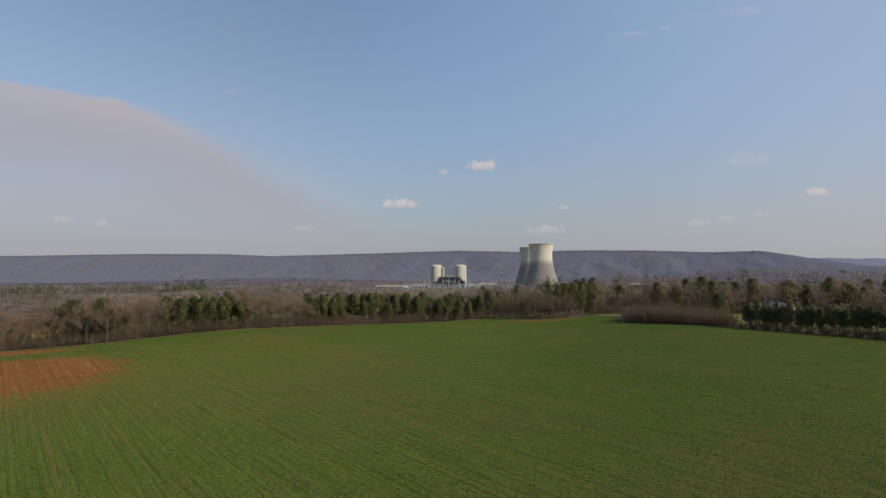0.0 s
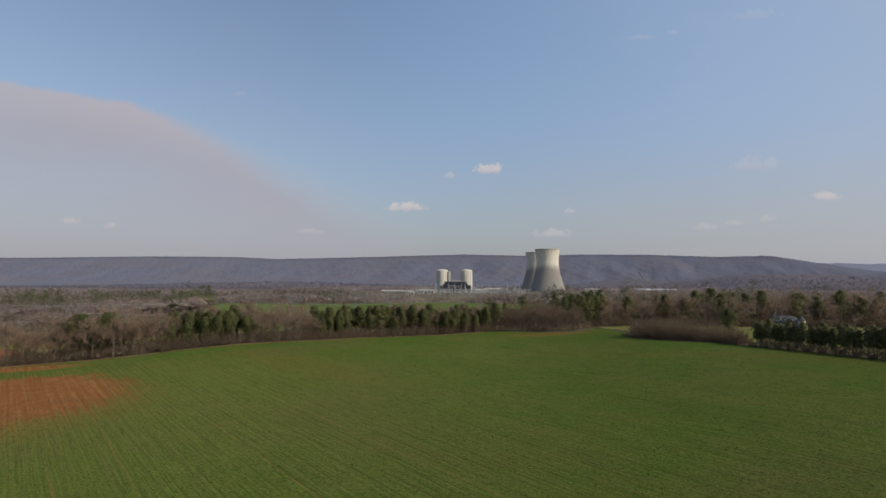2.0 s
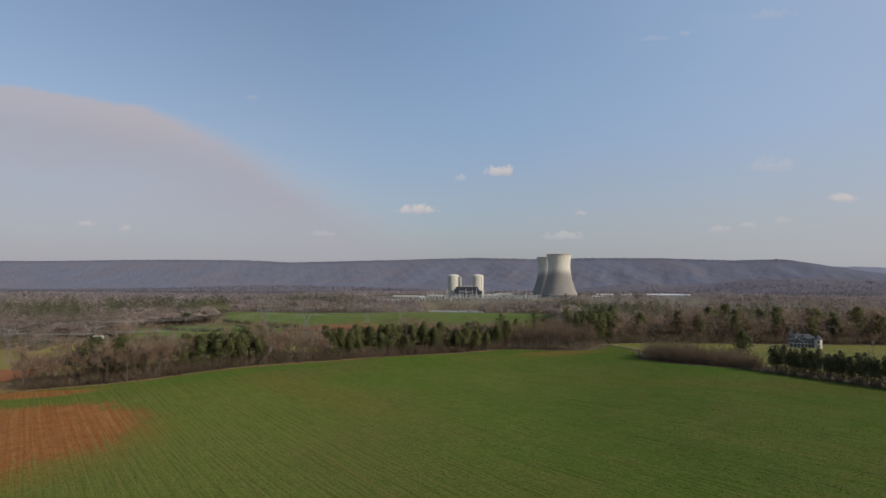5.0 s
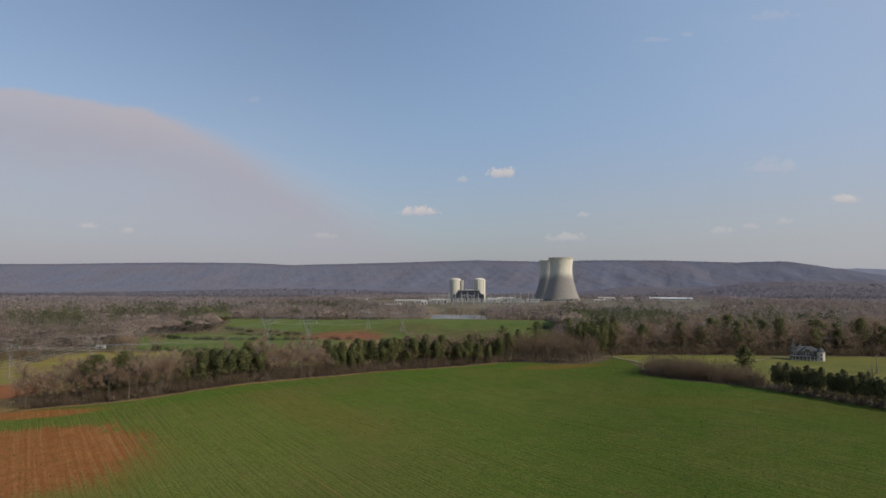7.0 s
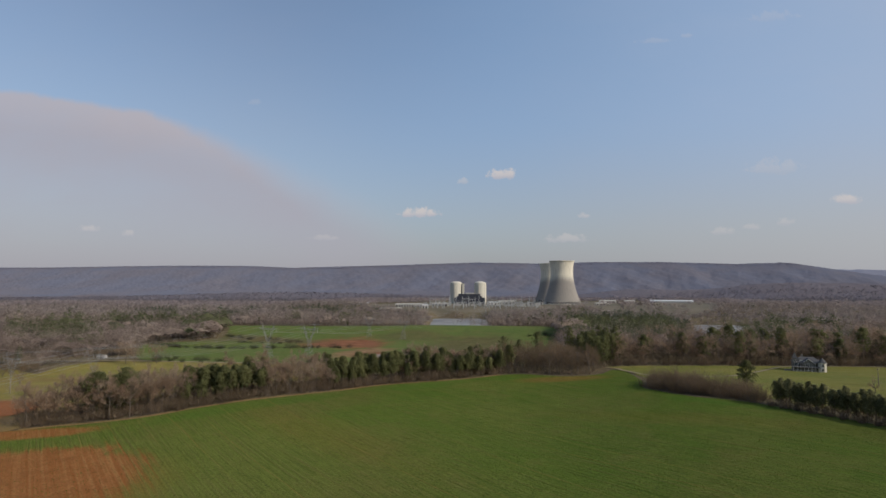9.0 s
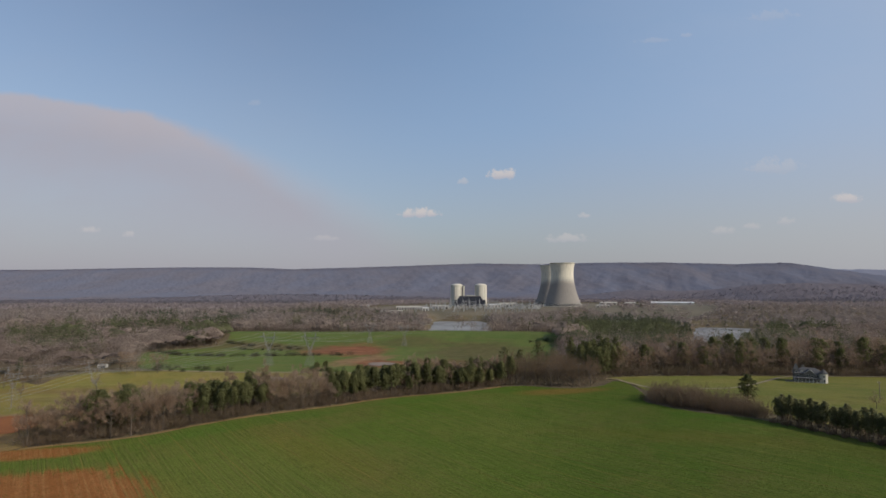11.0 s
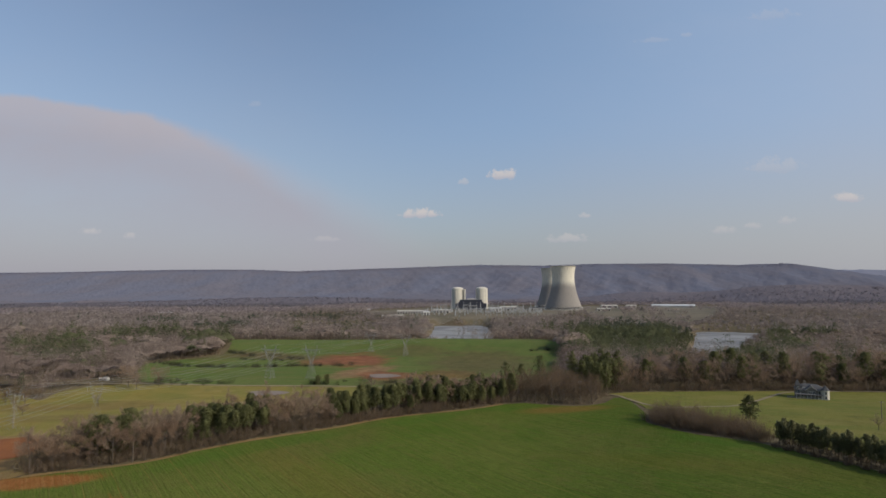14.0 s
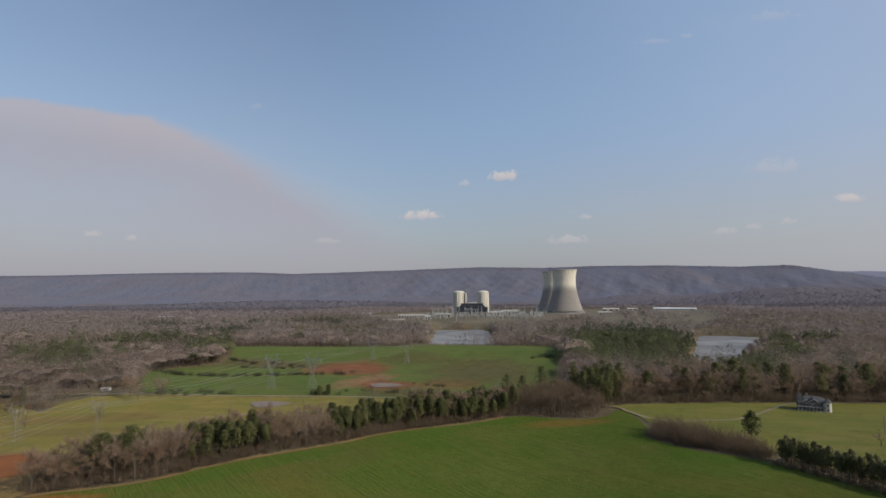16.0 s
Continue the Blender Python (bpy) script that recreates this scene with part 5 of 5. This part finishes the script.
def reactor(x, y, label):
    root = thing("reactor_building", label, "reactor building", "reactor buildings")
    root.matrix_basis = pose(x, y, PLANT_Z - 0.5) @ Matrix.Scale(0.85, 4)
    wall = [(20, 0), (20, 68.0), (20.6, 68.1), (20.6, 71.4), (19.6, 71.6)]
    part("wall", bm_mesh("wall", lambda bm: lathe(bm, wall, 64), M["reactor"], False), root)

    def dome(bm):
        rings = lathe(bm, [(19.6 * math.cos(a), 71.5 + 6.4 * math.sin(a)) for a in np.linspace(0, 1.5, 9)], 48)
        bm.faces.new(rings[-1])
    part("dome", bm_mesh("dome", dome, M["reactor"], True), root, "shallow concrete dome")
    for k in range(6):
        a = radians(60 * k + 78)
        p = Vector((math.cos(a) * 20.2, math.sin(a) * 20.2, 0))

        def rib(bm, a=a, p=p):
            add_box(bm, -1.6, 1.6, -0.9, 0.9, 0, 70)
            bmesh.ops.transform(bm, matrix=Matrix.Translation(p) @ Matrix.Rotation(a + math.pi / 2, 4, "Z"), verts=bm.verts)
        part("buttress", bm_mesh("buttress", rib, M["reactor"]), root)
    return root


reactor(-130, 1690, "cream concrete reactor containment with a shallow dome")
reactor(-58.5, 1690, "cream concrete reactor containment with a shallow dome")


def stair_tower():
    root = thing("stair_tower", "tall narrow cream stair tower beside the containment", "tower")
    root.matrix_basis = pose(-108.5, 1684, PLANT_Z - 0.5) @ Matrix.Scale(0.85, 4)
    box("wall", -3.4, 3.4, -4, 4, 0, 70, M["reactor"], root, 0.1)
    # tall dark strip between the stair tower and the containment
    box("shaft_panel", -7.2, -3.4, -3.0, 3, 0, 68, M["dark_gap"], root, label="tall dark strip between tower and containment")
    box("cap", -3.8, 3.8, -4.4, 4.4, 70, 71, M["dark_gap"], root)


stair_tower()


def turbine_hall():
    root = thing("turbine_hall", "dark blue-grey clad turbine hall with a stepped roofline", "industrial building")
    root.matrix_basis = pose(-88, 1650, PLANT_Z - 0.5) @ Matrix.Diagonal((0.96, 0.85, 0.76, 1))
    box("wall", -46, 46, -16, 16, 0, 24, M["dark_clad"], root, 0.3, "dark ribbed cladding")
    box("wall", -37, 37, -14, 14, 24, 31, M["dark_clad"], root, 0.3)
    box("wall", -33, 33, -13, 13, 31, 38, M["dark_clad"], root, 0.3)
    box("roof", -33.6, 33.6, -13.6, 13.6, 38, 38.8, M["dark_gap"], root)
    box("roof", -46.6, -37, -16.6, 16.6, 24, 24.7, M["dark_gap"], root)
    box("roof", 37, 46.6, -16.6, 16.6, 24, 24.7, M["dark_gap"], root)
    box("penthouse", -12, 14, -6, 8, 38.8, 43, M["pale_wall"], root, 0.2, "pale roof penthouse")
    box("vent", -22, -18, -4, 0, 38.8, 41, M["pale_wall"], root)
    box("vent", 20, 23, -4, 0, 38.8, 41, M["pale_wall"], root)
    rib = bm_mesh("rib", lambda bm: add_box(bm, -0.25, 0.25, -0.3, 0, 0, 24), M["dark_gap"])
    for k in range(16):
        part("rib", rib, root).matrix_basis = pose(-45 + k * 6, -16.01, 0)
    for k in range(5):
        box("door", -38 + k * 17, -33 + k * 17, -16.4, -16.02, 0, 5.5, M["pale_wall"], root, label="pale roller door")


turbine_hall()


def shed(x, y, w, d, h, turn, roof, wall, label, bays=0, pitch=0.12, z=None):
    """A long industrial shed with a shallow gabled roof."""
    root = thing("warehouse", label, "warehouse", "plant sheds")
    root.matrix_basis = pose(x, y, (gz(x, y) if z is None else z) + 0.3, 0, 0, turn)
    box("wall", -w / 2, w / 2, -d / 2, d / 2, -1, h, wall, root)

    def gable(bm):
        r = h + d * pitch
        pts = [(-d / 2 - 0.6, h - 0.05), (0, r), (d / 2 + 0.6, h - 0.05), (d / 2 + 0.6, h + 0.3), (0, r + 0.35), (-d / 2 - 0.6, h + 0.3)]
        ends = [[bm.verts.new((s, p, q)) for p, q in pts] for s in (-w / 2 - 0.6, w / 2 + 0.6)]
        for k in range(6):
            bm.faces.new((ends[0][k], ends[0][(k + 1) % 6], ends[1][(k + 1) % 6], ends[1][k]))
        bm.faces.new(ends[0][::-1])
        bm.faces.new(ends[1])
    part("roof", bm_mesh("roof", gable, roof), root, "pale metal roof")
    # solid dark panels on the wall stand in for the shade inside open bays
    for k in range(bays):
        c = -w / 2 + w * (k + 0.5) / bays
        box("door", c - w / bays * 0.28, c + w / bays * 0.28, -d / 2 - 0.15, -d / 2 - 0.01, -1, h * 0.72, M["dark_gap"], root, label="dark panel standing in for an open bay's shade")
    return root


shed(519, 1806, 122, 28, 6, -16, M["white_roof"], M["pale_wall"], "long low white-roofed warehouse on the plant's edge", 0)
shed(328, 1804, 49, 18, 6.3, 2, M["pale_wall"], M["pale_wall"], "low buff plant building", 3)
shed(400, 1835, 31, 14, 5.4, 0, M["pale_wall"], M["pale_wall"], "small buff plant store", 2)
shed(-231, 1443, 67, 13, 6.3, 3, M["pale_wall"], M["pale_wall"], "low pale plant office with a row of dark bays", 10)
shed(-264, 1373, 54, 9, 4.5, 28, M["pale_wall"], M["pale_wall"], "low pale store building", 6)
shed(-154, 1461, 41, 13, 7.2, 0, M["pale_wall"], M["pale_wall"], "low tan plant building", 5)
shed(-185, 1408, 14, 11, 8.1, 0, M["white_roof"], M["trim"], "small white plant building", 2)
shed(-18, 1575, 36, 14, 7.2, 0, M["white_roof"], M["trim"], "white service building beside the turbine hall", 4)
shed(18, 1610, 45, 18, 9.0, 0, M["pale_wall"], M["pale_wall"], "tan service building beside the turbine hall", 5)
shed(97, 1610, 40, 13, 6.3, 5, M["dark_gap"], M["pale_wall"], "low grey pump house", 4)
shed(273, 1584, 36, 13, 5.4, 5, M["pale_wall"], M["pale_wall"], "low tan store building in the yard", 4)
shed(-1025, 1646, 54, 13, 5.4, 6, M["white_roof"], M["pale_wall"], "long pale barn in a far clearing", 5)
shed(-396, 1558, 63, 11, 4.5, 8, M["white_roof"], M["pale_wall"], "long low white building", 8)


# ---- steelwork: gantries, pylons, poles and cables ----
def strut_mesh(name, bars, mat, r):
    v, f = [], []
    for p, q in bars:
        tube(v, f, Vector(p), Vector(q), r, r, 4)
    return mesh_from(name, v, f, mat)


def lattice(p, q, half0, half1, steps, up=(0, 1, 0)):
    """Bars of a square lattice mast from p to q."""
    p, q = Vector(p), Vector(q)
    d = (q - p).normalized()
    s = d.cross(Vector(up)).normalized()
    t = d.cross(s)
    bars, last = [], None
    for k in range(steps + 1):
        c, w = p.lerp(q, k / steps), half0 + (half1 - half0) * k / steps
        ring = [c + s * a * w + t * b * w for a, b in ((-1, -1), (1, -1), (1, 1), (-1, 1))]
        if last:
            for i in range(4):
                bars += [(last[i], ring[i]), (last[i], ring[(i + 1) % 4]), (ring[i], ring[(i + 1) % 4])]
        last = ring
    return bars


def gantry(h, w, label):
    root = thing("switchyard_gantry", label, "gantry", "switchyard gantries")
    for x in (-w / 2, w / 2):
        part("post", strut_mesh("post", lattice((x, 0, 0), (x, 0, h), 0.9, 0.45, 4), M["steel"], 0.19), root)
        part("spike", strut_mesh("spike", [((x, 0, h), (x, 0, h * 1.25))], M["steel"], 0.22), root)
    part("beam", strut_mesh("beam", lattice((-w / 2, 0, h * 0.82), (w / 2, 0, h * 0.82), 0.5, 0.5, 5, (0, 0, 1)), M["steel"], 0.18), root)
    for k in range(3):
        x = -w / 2 + w * (k + 0.5) / 3
        part("insulator", strut_mesh("insulator", [((x, 0, h * 0.8), (x, 0, h * 0.6))], M["pale_wall"], 0.3), root)
    return root


big, small = gantry(22, 16, "tall galvanised steel lattice gantry in the switchyard"), gantry(10.5, 12.5, "low galvanised steel lattice gantry in the switchyard")
rng = random.Random(5)
spots_big = [(-180 + k * 21 + rng.uniform(-5, 5), 1490 + rng.uniform(-40, 50)) for k in range(14)]
spots_small = [(-200 + k * 5.6 + rng.uniform(-3, 3), 1400 + (k % 5) * 30 + rng.uniform(-4, 4)) for k in range(54)]
for proto, spots in ((big, spots_big), (small, spots_small)):
    for i, (x, y) in enumerate(spots):
        m = pose(x, y, gz(x, y) + 0.4, 0, 0, rng.choice((0, 0, 90, 4)))
        if i:
            copy_thing(proto, m)
        else:
            proto.matrix_basis = m


def transformer_unit():
    root = thing("transformer", "pale grey switchyard transformer with bushings", "transformer", "switchyard transformers")
    box("tank", -3, 3, -2, 2, 0, 4.2, M["pale_wall"], root, 0.2)
    box("radiator", -4.4, -3.1, -1.8, 1.8, 0.6, 3.8, M["steel"], root, 0.1)
    for x in (-1.8, 0, 1.8):
        part("bushing", strut_mesh("bushing", [((x, 0, 4.2), (x, 0, 6.6))], M["pale_wall"], 0.25), root)
    return root


unit = transformer_unit()
for k in range(9):
    m = pose(-170 + k * 33, 1470 + (k % 2) * 14, gz(-170 + k * 33, 1470 + (k % 2) * 14) + 0.5)
    if k:
        copy_thing(unit, m)
    else:
        unit.matrix_basis = m


def pylon(h, r):
    """A waisted lattice tower: four legs to a waist, a fork and a bridge with two peaks."""
    root = thing("transmission_tower", "grey galvanised lattice transmission tower standing in pasture", "pylon", "transmission towers")
    waist = h * 0.50
    part("body", strut_mesh("body", lattice((0, 0, -0.3), (0, 0, waist), 3.3, 0.9, 6), M["mast"], r), root)
    for s in (-1, 1):
        part("fork", strut_mesh("fork", lattice((s * 0.5, 0, waist), (s * 4.6, 0, h * 0.84), 0.55, 0.5, 5), M["mast"], r), root)
        part("peak", strut_mesh("peak", lattice((s * 4.6, 0, h * 0.84), (s * 5.4, 0, h), 0.5, 0.12, 3), M["mast"], r), root)
        part("arm", strut_mesh("arm", lattice((s * 4.6, 0, h * 0.86), (s * 8.6, 0, h * 0.88), 0.5, 0.15, 3, (0, 0, 1)), M["mast"], r), root)
    part("bridge", strut_mesh("bridge", lattice((-4.6, 0, h * 0.85), (4.6, 0, h * 0.85), 0.5, 0.5, 7, (0, 0, 1)), M["mast"], r), root)
    for x in (-7.6, 0, 7.6):
        part("insulator", strut_mesh("insulator", [((x, 0, h * 0.85), (x, 0, h * 0.77))], M["pale_wall"], 0.14), root)
    return root


PYLON_H = 26.5
LINES = [[(-262, 120), (-228, 258), (-180, 440), (-137, 600), (-126, 920), (-100, 1345), (-90, 1450)],
         [(-215, 110), (-200, 275), (-147, 440), (-98, 585), (-70, 900), (-34, 1345), (-28, 1450)]]
SCALE = [[1.0, 0.75, 1.0, 0.82, 0.9, 1.0, 0.9], [0.8, 0.75, 1.0, 0.82, 0.9, 1.0, 0.9]]
stout, slight = pylon(PYLON_H, 0.055), pylon(PYLON_H, 0.020)
placed = set()


def set_pylon(ob, m):
    if ob in placed:
        copy_thing(ob, m @ Matrix.Diagonal([1 / c for c in ob.scale] + [1]))
    else:
        ob.matrix_basis = m
        placed.add(ob)


for linepts, sizes in zip(LINES, SCALE):
    tops = []
    for i, (x, y) in enumerate(linepts):
        a, b = linepts[max(i - 1, 0)], linepts[min(i + 1, len(linepts) - 1)]
        turn = math.degrees(math.atan2(b[1] - a[1], b[0] - a[0])) - 90
        z = max(gz(x, y), WATER_Z - 1)
        m = pose(x, y, z, 0, 0, turn) @ Matrix.Scale(sizes[i], 4)
        tops.append((Vector((x, y, z)), radians(turn), sizes[i]))
        set_pylon(slight if i < 2 else stout, m)
    for (p, ta, sa), (q, tb, sb) in zip(tops, tops[1:]):
        for off, high in ((-7.6, 0.77), (0, 0.77), (7.6, 0.77), (-5.4, 1.0), (5.4, 1.0)):
            a = p + Vector((math.cos(ta) * off * sa, math.sin(ta) * off * sa, PYLON_H * high * sa))
            b = q + Vector((math.cos(tb) * off * sb, math.sin(tb) * off * sb, PYLON_H * high * sb))
            v, f = [], []
            for k in range(17):
                t = k / 16
                c = a.lerp(b, t) - Vector((0, 0, (0.028 if high < 1 else 0.02) * (b - a).length * 4 * t * (1 - t)))
                v += [c + Vector((0.058 * math.cos(w), 0, 0.058 * math.sin(w))) for w in (0.5, 2.6, 4.7)]
            for k in range(16):
                for w in range(3):
                    f.append((k * 3 + w, k * 3 + (w + 1) % 3, k * 3 + 3 + (w + 1) % 3, k * 3 + 3 + w))
            tagged(new("power_cable", mesh_from("power_cable", v, f, M["cable"])), "thin sagging aluminium power cable between towers", "cable", "power cables", "")


for x, y, turn, size in ((14, 1330, 20, 1.2), (34, 1352, 70, 1.1), (-12, 1400, 0, 1.1), (-140, 1400, 10, 1.0), (48, 1400, 40, 0.9)):
    set_pylon(stout, pose(x, y, gz(x, y), 0, 0, turn) @ Matrix.Scale(size, 4))


def pole(x, y, h, label, arm=True):
    root = thing("utility_pole", label, "utility pole", "utility poles")
    v, f = [], []
    tube(v, f, Vector((0, 0, -0.5)), Vector((0, 0, h)), 0.19, 0.12, 8)
    part("post", mesh_from("post", v, f, M["wood"]), root)
    if arm:
        box("crossarm", -1.1, 1.1, -0.07, 0.07, h - 0.7, h - 0.55, M["wood"], root)
        for s in (-0.9, 0, 0.9):
            part("insulator", strut_mesh("insulator", [((s, 0, h - 0.55), (s, 0, h - 0.3))], M["trim"], 0.06), root)
    root.matrix_basis = pose(x, y, gz(x, y), 0, 0, 25)


pole(40.5, 316, 11.5, "pale weathered wooden utility pole at the wood's edge")
pole(165, 280, 8, "pale wooden utility pole on the lawn")
pole(-232, 262, 16, "tall pale wooden utility pole in the pasture")
pole(-300, 412, 10, "wooden utility pole by the farm road")


# ---- the country house ----
def prism(bm, pts, y0, y1):
    """A flat outline in x and z, drawn out along y."""
    a = [bm.verts.new((x, y0, z)) for x, z in pts]
    b = [bm.verts.new((x, y1, z)) for x, z in pts]
    n = len(pts)
    bm.faces.new(a)
    bm.faces.new(b[::-1])
    for k in range(n):
        bm.faces.new((a[k], b[k], b[(k + 1) % n], a[(k + 1) % n]))
    bmesh.ops.recalc_face_normals(bm, faces=bm.faces)


def hip_roof(bm, x0, x1, y0, y1, z, h, inset):
    low = [bm.verts.new(p) for p in ((x0, y0, z), (x1, y0, z), (x1, y1, z), (x0, y1, z))]
    ym = (y0 + y1) / 2
    a, b = bm.verts.new((x0 + inset, ym, z + h)), bm.verts.new((x1 - inset, ym, z + h))
    bm.faces.new((low[0], low[1], b, a))
    bm.faces.new((low[1], low[2], b))
    bm.faces.new((low[2], low[3], a, b))
    bm.faces.new((low[3], low[0], a))
    bm.faces.new(low[::-1])


def house_window(parent, x, y, z, w=1.1, h=1.6):
    fr = part("window", bm_mesh("window", lambda bm: add_box(bm, x - w / 2 - 0.12, x + w / 2 + 0.12, y - 0.08, y - 0.002, z - 0.12, z + h + 0.12), M["trim"]), parent, "white-trimmed sash window")
    part("pane", bm_mesh("pane", lambda bm: (add_box(bm, x - w / 2, x + w / 2, y - 0.1, y - 0.085, z, z + h * 0.48), add_box(bm, x - w / 2, x + w / 2, y - 0.1, y - 0.085, z + h * 0.52, z + h)), M["pane"]), fr)


def country_house():
    root = thing("house", "large grey two-storey country house with porch, gables and turret", "house")
    root.matrix_basis = pose(164, 336.5, gz(164, 336.5) + 0.1, 0, 0, -20) @ Matrix.Scale(0.74, 4)
    box("foundation", -9.2, 9.2, -6.2, 6.2, -0.6, 0.6, M["stone"], root, label="tan stone foundation")
    box("wall", -9, 9, -6, 6, 0.6, 6.4, M["siding"], root)
    part("roof", bm_mesh("roof", lambda bm: hip_roof(bm, -9.7, 9.7, -6.7, 6.7, 6.4, 3.6, 5.5), M["shingle"]), root, "dark shingled hip roof")
    # front gable
    part("gable", bm_mesh("gable", lambda bm: prism(bm, [(-3.2, 0.6), (3.4, 0.6), (3.4, 6.3), (0.1, 9.0), (-3.2, 6.3)], -7.2, -5.9), M["siding"]), root, "pale front gable")
    part("roof", bm_mesh("roof", lambda bm: prism(bm, [(-3.9, 6.0), (0.1, 9.25), (4.1, 6.0), (4.1, 6.3), (0.1, 9.65), (-3.9, 6.3)], -7.7, 0), M["shingle"]), root)
    part("trim", bm_mesh("trim", lambda bm: prism(bm, [(-3.8, 5.9), (0.1, 9.05), (4.0, 5.9), (4.0, 6.15), (0.1, 9.4), (-3.8, 6.15)], -7.85, -7.71), M["trim"]), root, "white bargeboard")
    for x in (-1.4, 0.1, 1.6):
        house_window(root, x, -7.2, 4.1, 0.9, 1.6)
    for x in (-7.4, -5.2, 5.2, 7.2):
        house_window(root, x, -6.0, 4.1)
        house_window(root, x, -6.0, 1.2)
    # porch
    box("porch_floor", -9.6, 6.6, -9.6, -6.0, -0.5, 0.55, M["stone"], root)

    def porch_roof(bm):
        prism_pts = [(-9.9, 3.5), (-6.0, 4.1), (-6.0, 3.9), (-9.9, 3.3)]
        a = [bm.verts.new((-10, y, z)) for y, z in prism_pts]
        b = [bm.verts.new((7, y, z)) for y, z in prism_pts]
        bm.faces.new(a)
        bm.faces.new(b[::-1])
        for k in range(4):
            bm.faces.new((a[k], b[k], b[(k + 1) % 4], a[(k + 1) % 4]))
        bmesh.ops.recalc_face_normals(bm, faces=bm.faces)
    part("porch_roof", bm_mesh("porch_roof", porch_roof, M["shingle"]), root)
    col = bm_mesh("column", lambda bm: (add_box(bm, -0.14, 0.14, -0.14, 0.14, 0.55, 3.35), add_box(bm, -0.2, 0.2, -0.2, 0.2, 0.55, 0.9)), M["trim"])
    for k in range(8):
        part("column", col, root).matrix_basis = pose(-9.3 + k * 2.25, -9.3, 0)
    box("railing", -9.3, 6.4, -9.36, -9.26, 1.35, 1.45, M["trim"], root, label="white porch railing")
    box("door", -0.6, 0.6, -7.36, -7.21, 0.6, 2.8, M["shingle"], root, label="dark front door")
    # octagonal turret
    def turret(bm, r, z0, z1, r1=None):
        bmesh.ops.create_cone(bm, cap_ends=True, segments=8, radius1=r, radius2=r if r1 is None else r1, depth=z1 - z0, matrix=Matrix.Translation((8.6, -6.4, (z0 + z1) / 2)) @ Matrix.Rotation(radians(22.5), 4, "Z"))
    part("turret", bm_mesh("turret", lambda bm: turret(bm, 2.6, -0.5, 7.0), M["cream"]), root, "octagonal corner turret in siding paled for sunlight")
    part("turret_roof", bm_mesh("turret_roof", lambda bm: turret(bm, 3.1, 7.0, 10.2, 0.05), M["shingle"]), root, "pointed dark turret roof")
    for z in (1.3, 4.4):
        house_window(root, 8.6, -8.81, z, 1.0, 1.6)
    # dormer tower and chimney on the far side
    box("chimney", -3.4, -2.2, 1.0, 2.4, 7.0, 11.4, M["stone"], root, 0.05, "tan stone chimney")
    box("stair_turret", -9.3, -6.5, -5.6, -2.6, 0.6, 9.2, M["siding"], root, 0.04, "square grey stair turret")
    part("spire", bm_mesh("spire", lambda bm: hip_roof(bm, -9.7, -6.1, -6.0, -2.2, 9.2, 4.4, 1.75), M["shingle"]), root, "steep pointed slate spire")
    house_window(root, -7.9, -5.6, 6.9, 1.0, 1.4)
    box("dormer", -5.2, -3.4, -4.8, -2.0, 6.6, 8.3, M["trim"], root, 0.03, "white dormer")
    part("roof", bm_mesh("roof", lambda bm: hip_roof(bm, -5.5, -3.1, -5.1, -1.6, 8.3, 1.3, 1.15), M["shingle"]), root)
    # low garden wall
    box("garden_wall", -15, -9.2, -7, -6.6, -0.6, 1.1, M["stone"], root)


country_house()


def cottage(x, y, turn):
    root = thing("farmhouse", "small white farmhouse half hidden by bare trees", "house", "farmhouses")
    root.matrix_basis = pose(x, y, gz(x, y) + 0.1, 0, 0, turn) @ Matrix.Scale(0.5, 4)
    box("wall", -6, 6, -4, 4, -0.5, 3.2, M["pale_wall"], root)
    part("roof", bm_mesh("roof", lambda bm: hip_roof(bm, -6.6, 6.6, -4.6, 4.6, 3.2, 2.4, 0.6), M["pale_wall"]), root)
    for k in (-3.8, -1.6, 3.4):
        house_window(root, k, -4.0, 1.0, 1.0, 1.3)
    box("door", 0.6, 1.6, -4.12, -4.01, -0.4, 2.1, M["shingle"], root, label="dark door")


cottage(-306, 424, 5)


# ---- wheat blades on the nearest part of the field ----
def wheat_blades():
    rng = np.random.RandomState(91)
    count = 70000
    y = 42 + 270 * rng.uniform(0, 1, count) ** 2.2
    x = rng.uniform(-0.98, 0.86, count) * y
    c, s = math.cos(radians(ROW_TURN)), math.sin(radians(ROW_TURN))
    across = -x * s + y * c
    snap = np.round(across / 0.75) * 0.75 + rng.normal(0, 0.1, count)
    x, y = x - s * (snap - across), y + c * (snap - across)
    keep = inside(FIELD, x, y) & inside(FIELD, x + 3, y) & inside(FIELD, x - 3, y + 3)
    x, y = x[keep], y[keep]
    count = len(x)
    z = ground_z(x, y) + 0.2
    a = rng.uniform(0, 6.283, count)
    h, w = rng.uniform(0.07, 0.2, count), rng.uniform(0.06, 0.14, count)
    lean = rng.normal(0, 0.1, (2, count))
    dx, dy = np.cos(a) * w, np.sin(a) * w
    v = np.stack([np.stack([x - dx, y - dy, z], 1), np.stack([x + dx, y + dy, z], 1), np.stack([x + lean[0], y + lean[1], z + h], 1)], 1).reshape(-1, 3)
    me = mesh_from("wheat_blades", v, np.arange(len(v)).reshape(-1, 3), M["blade"])
    tagged(new("wheat_blades", me), "short green winter wheat blades in drilled rows", "crop", kind="stuff")


wheat_blades()
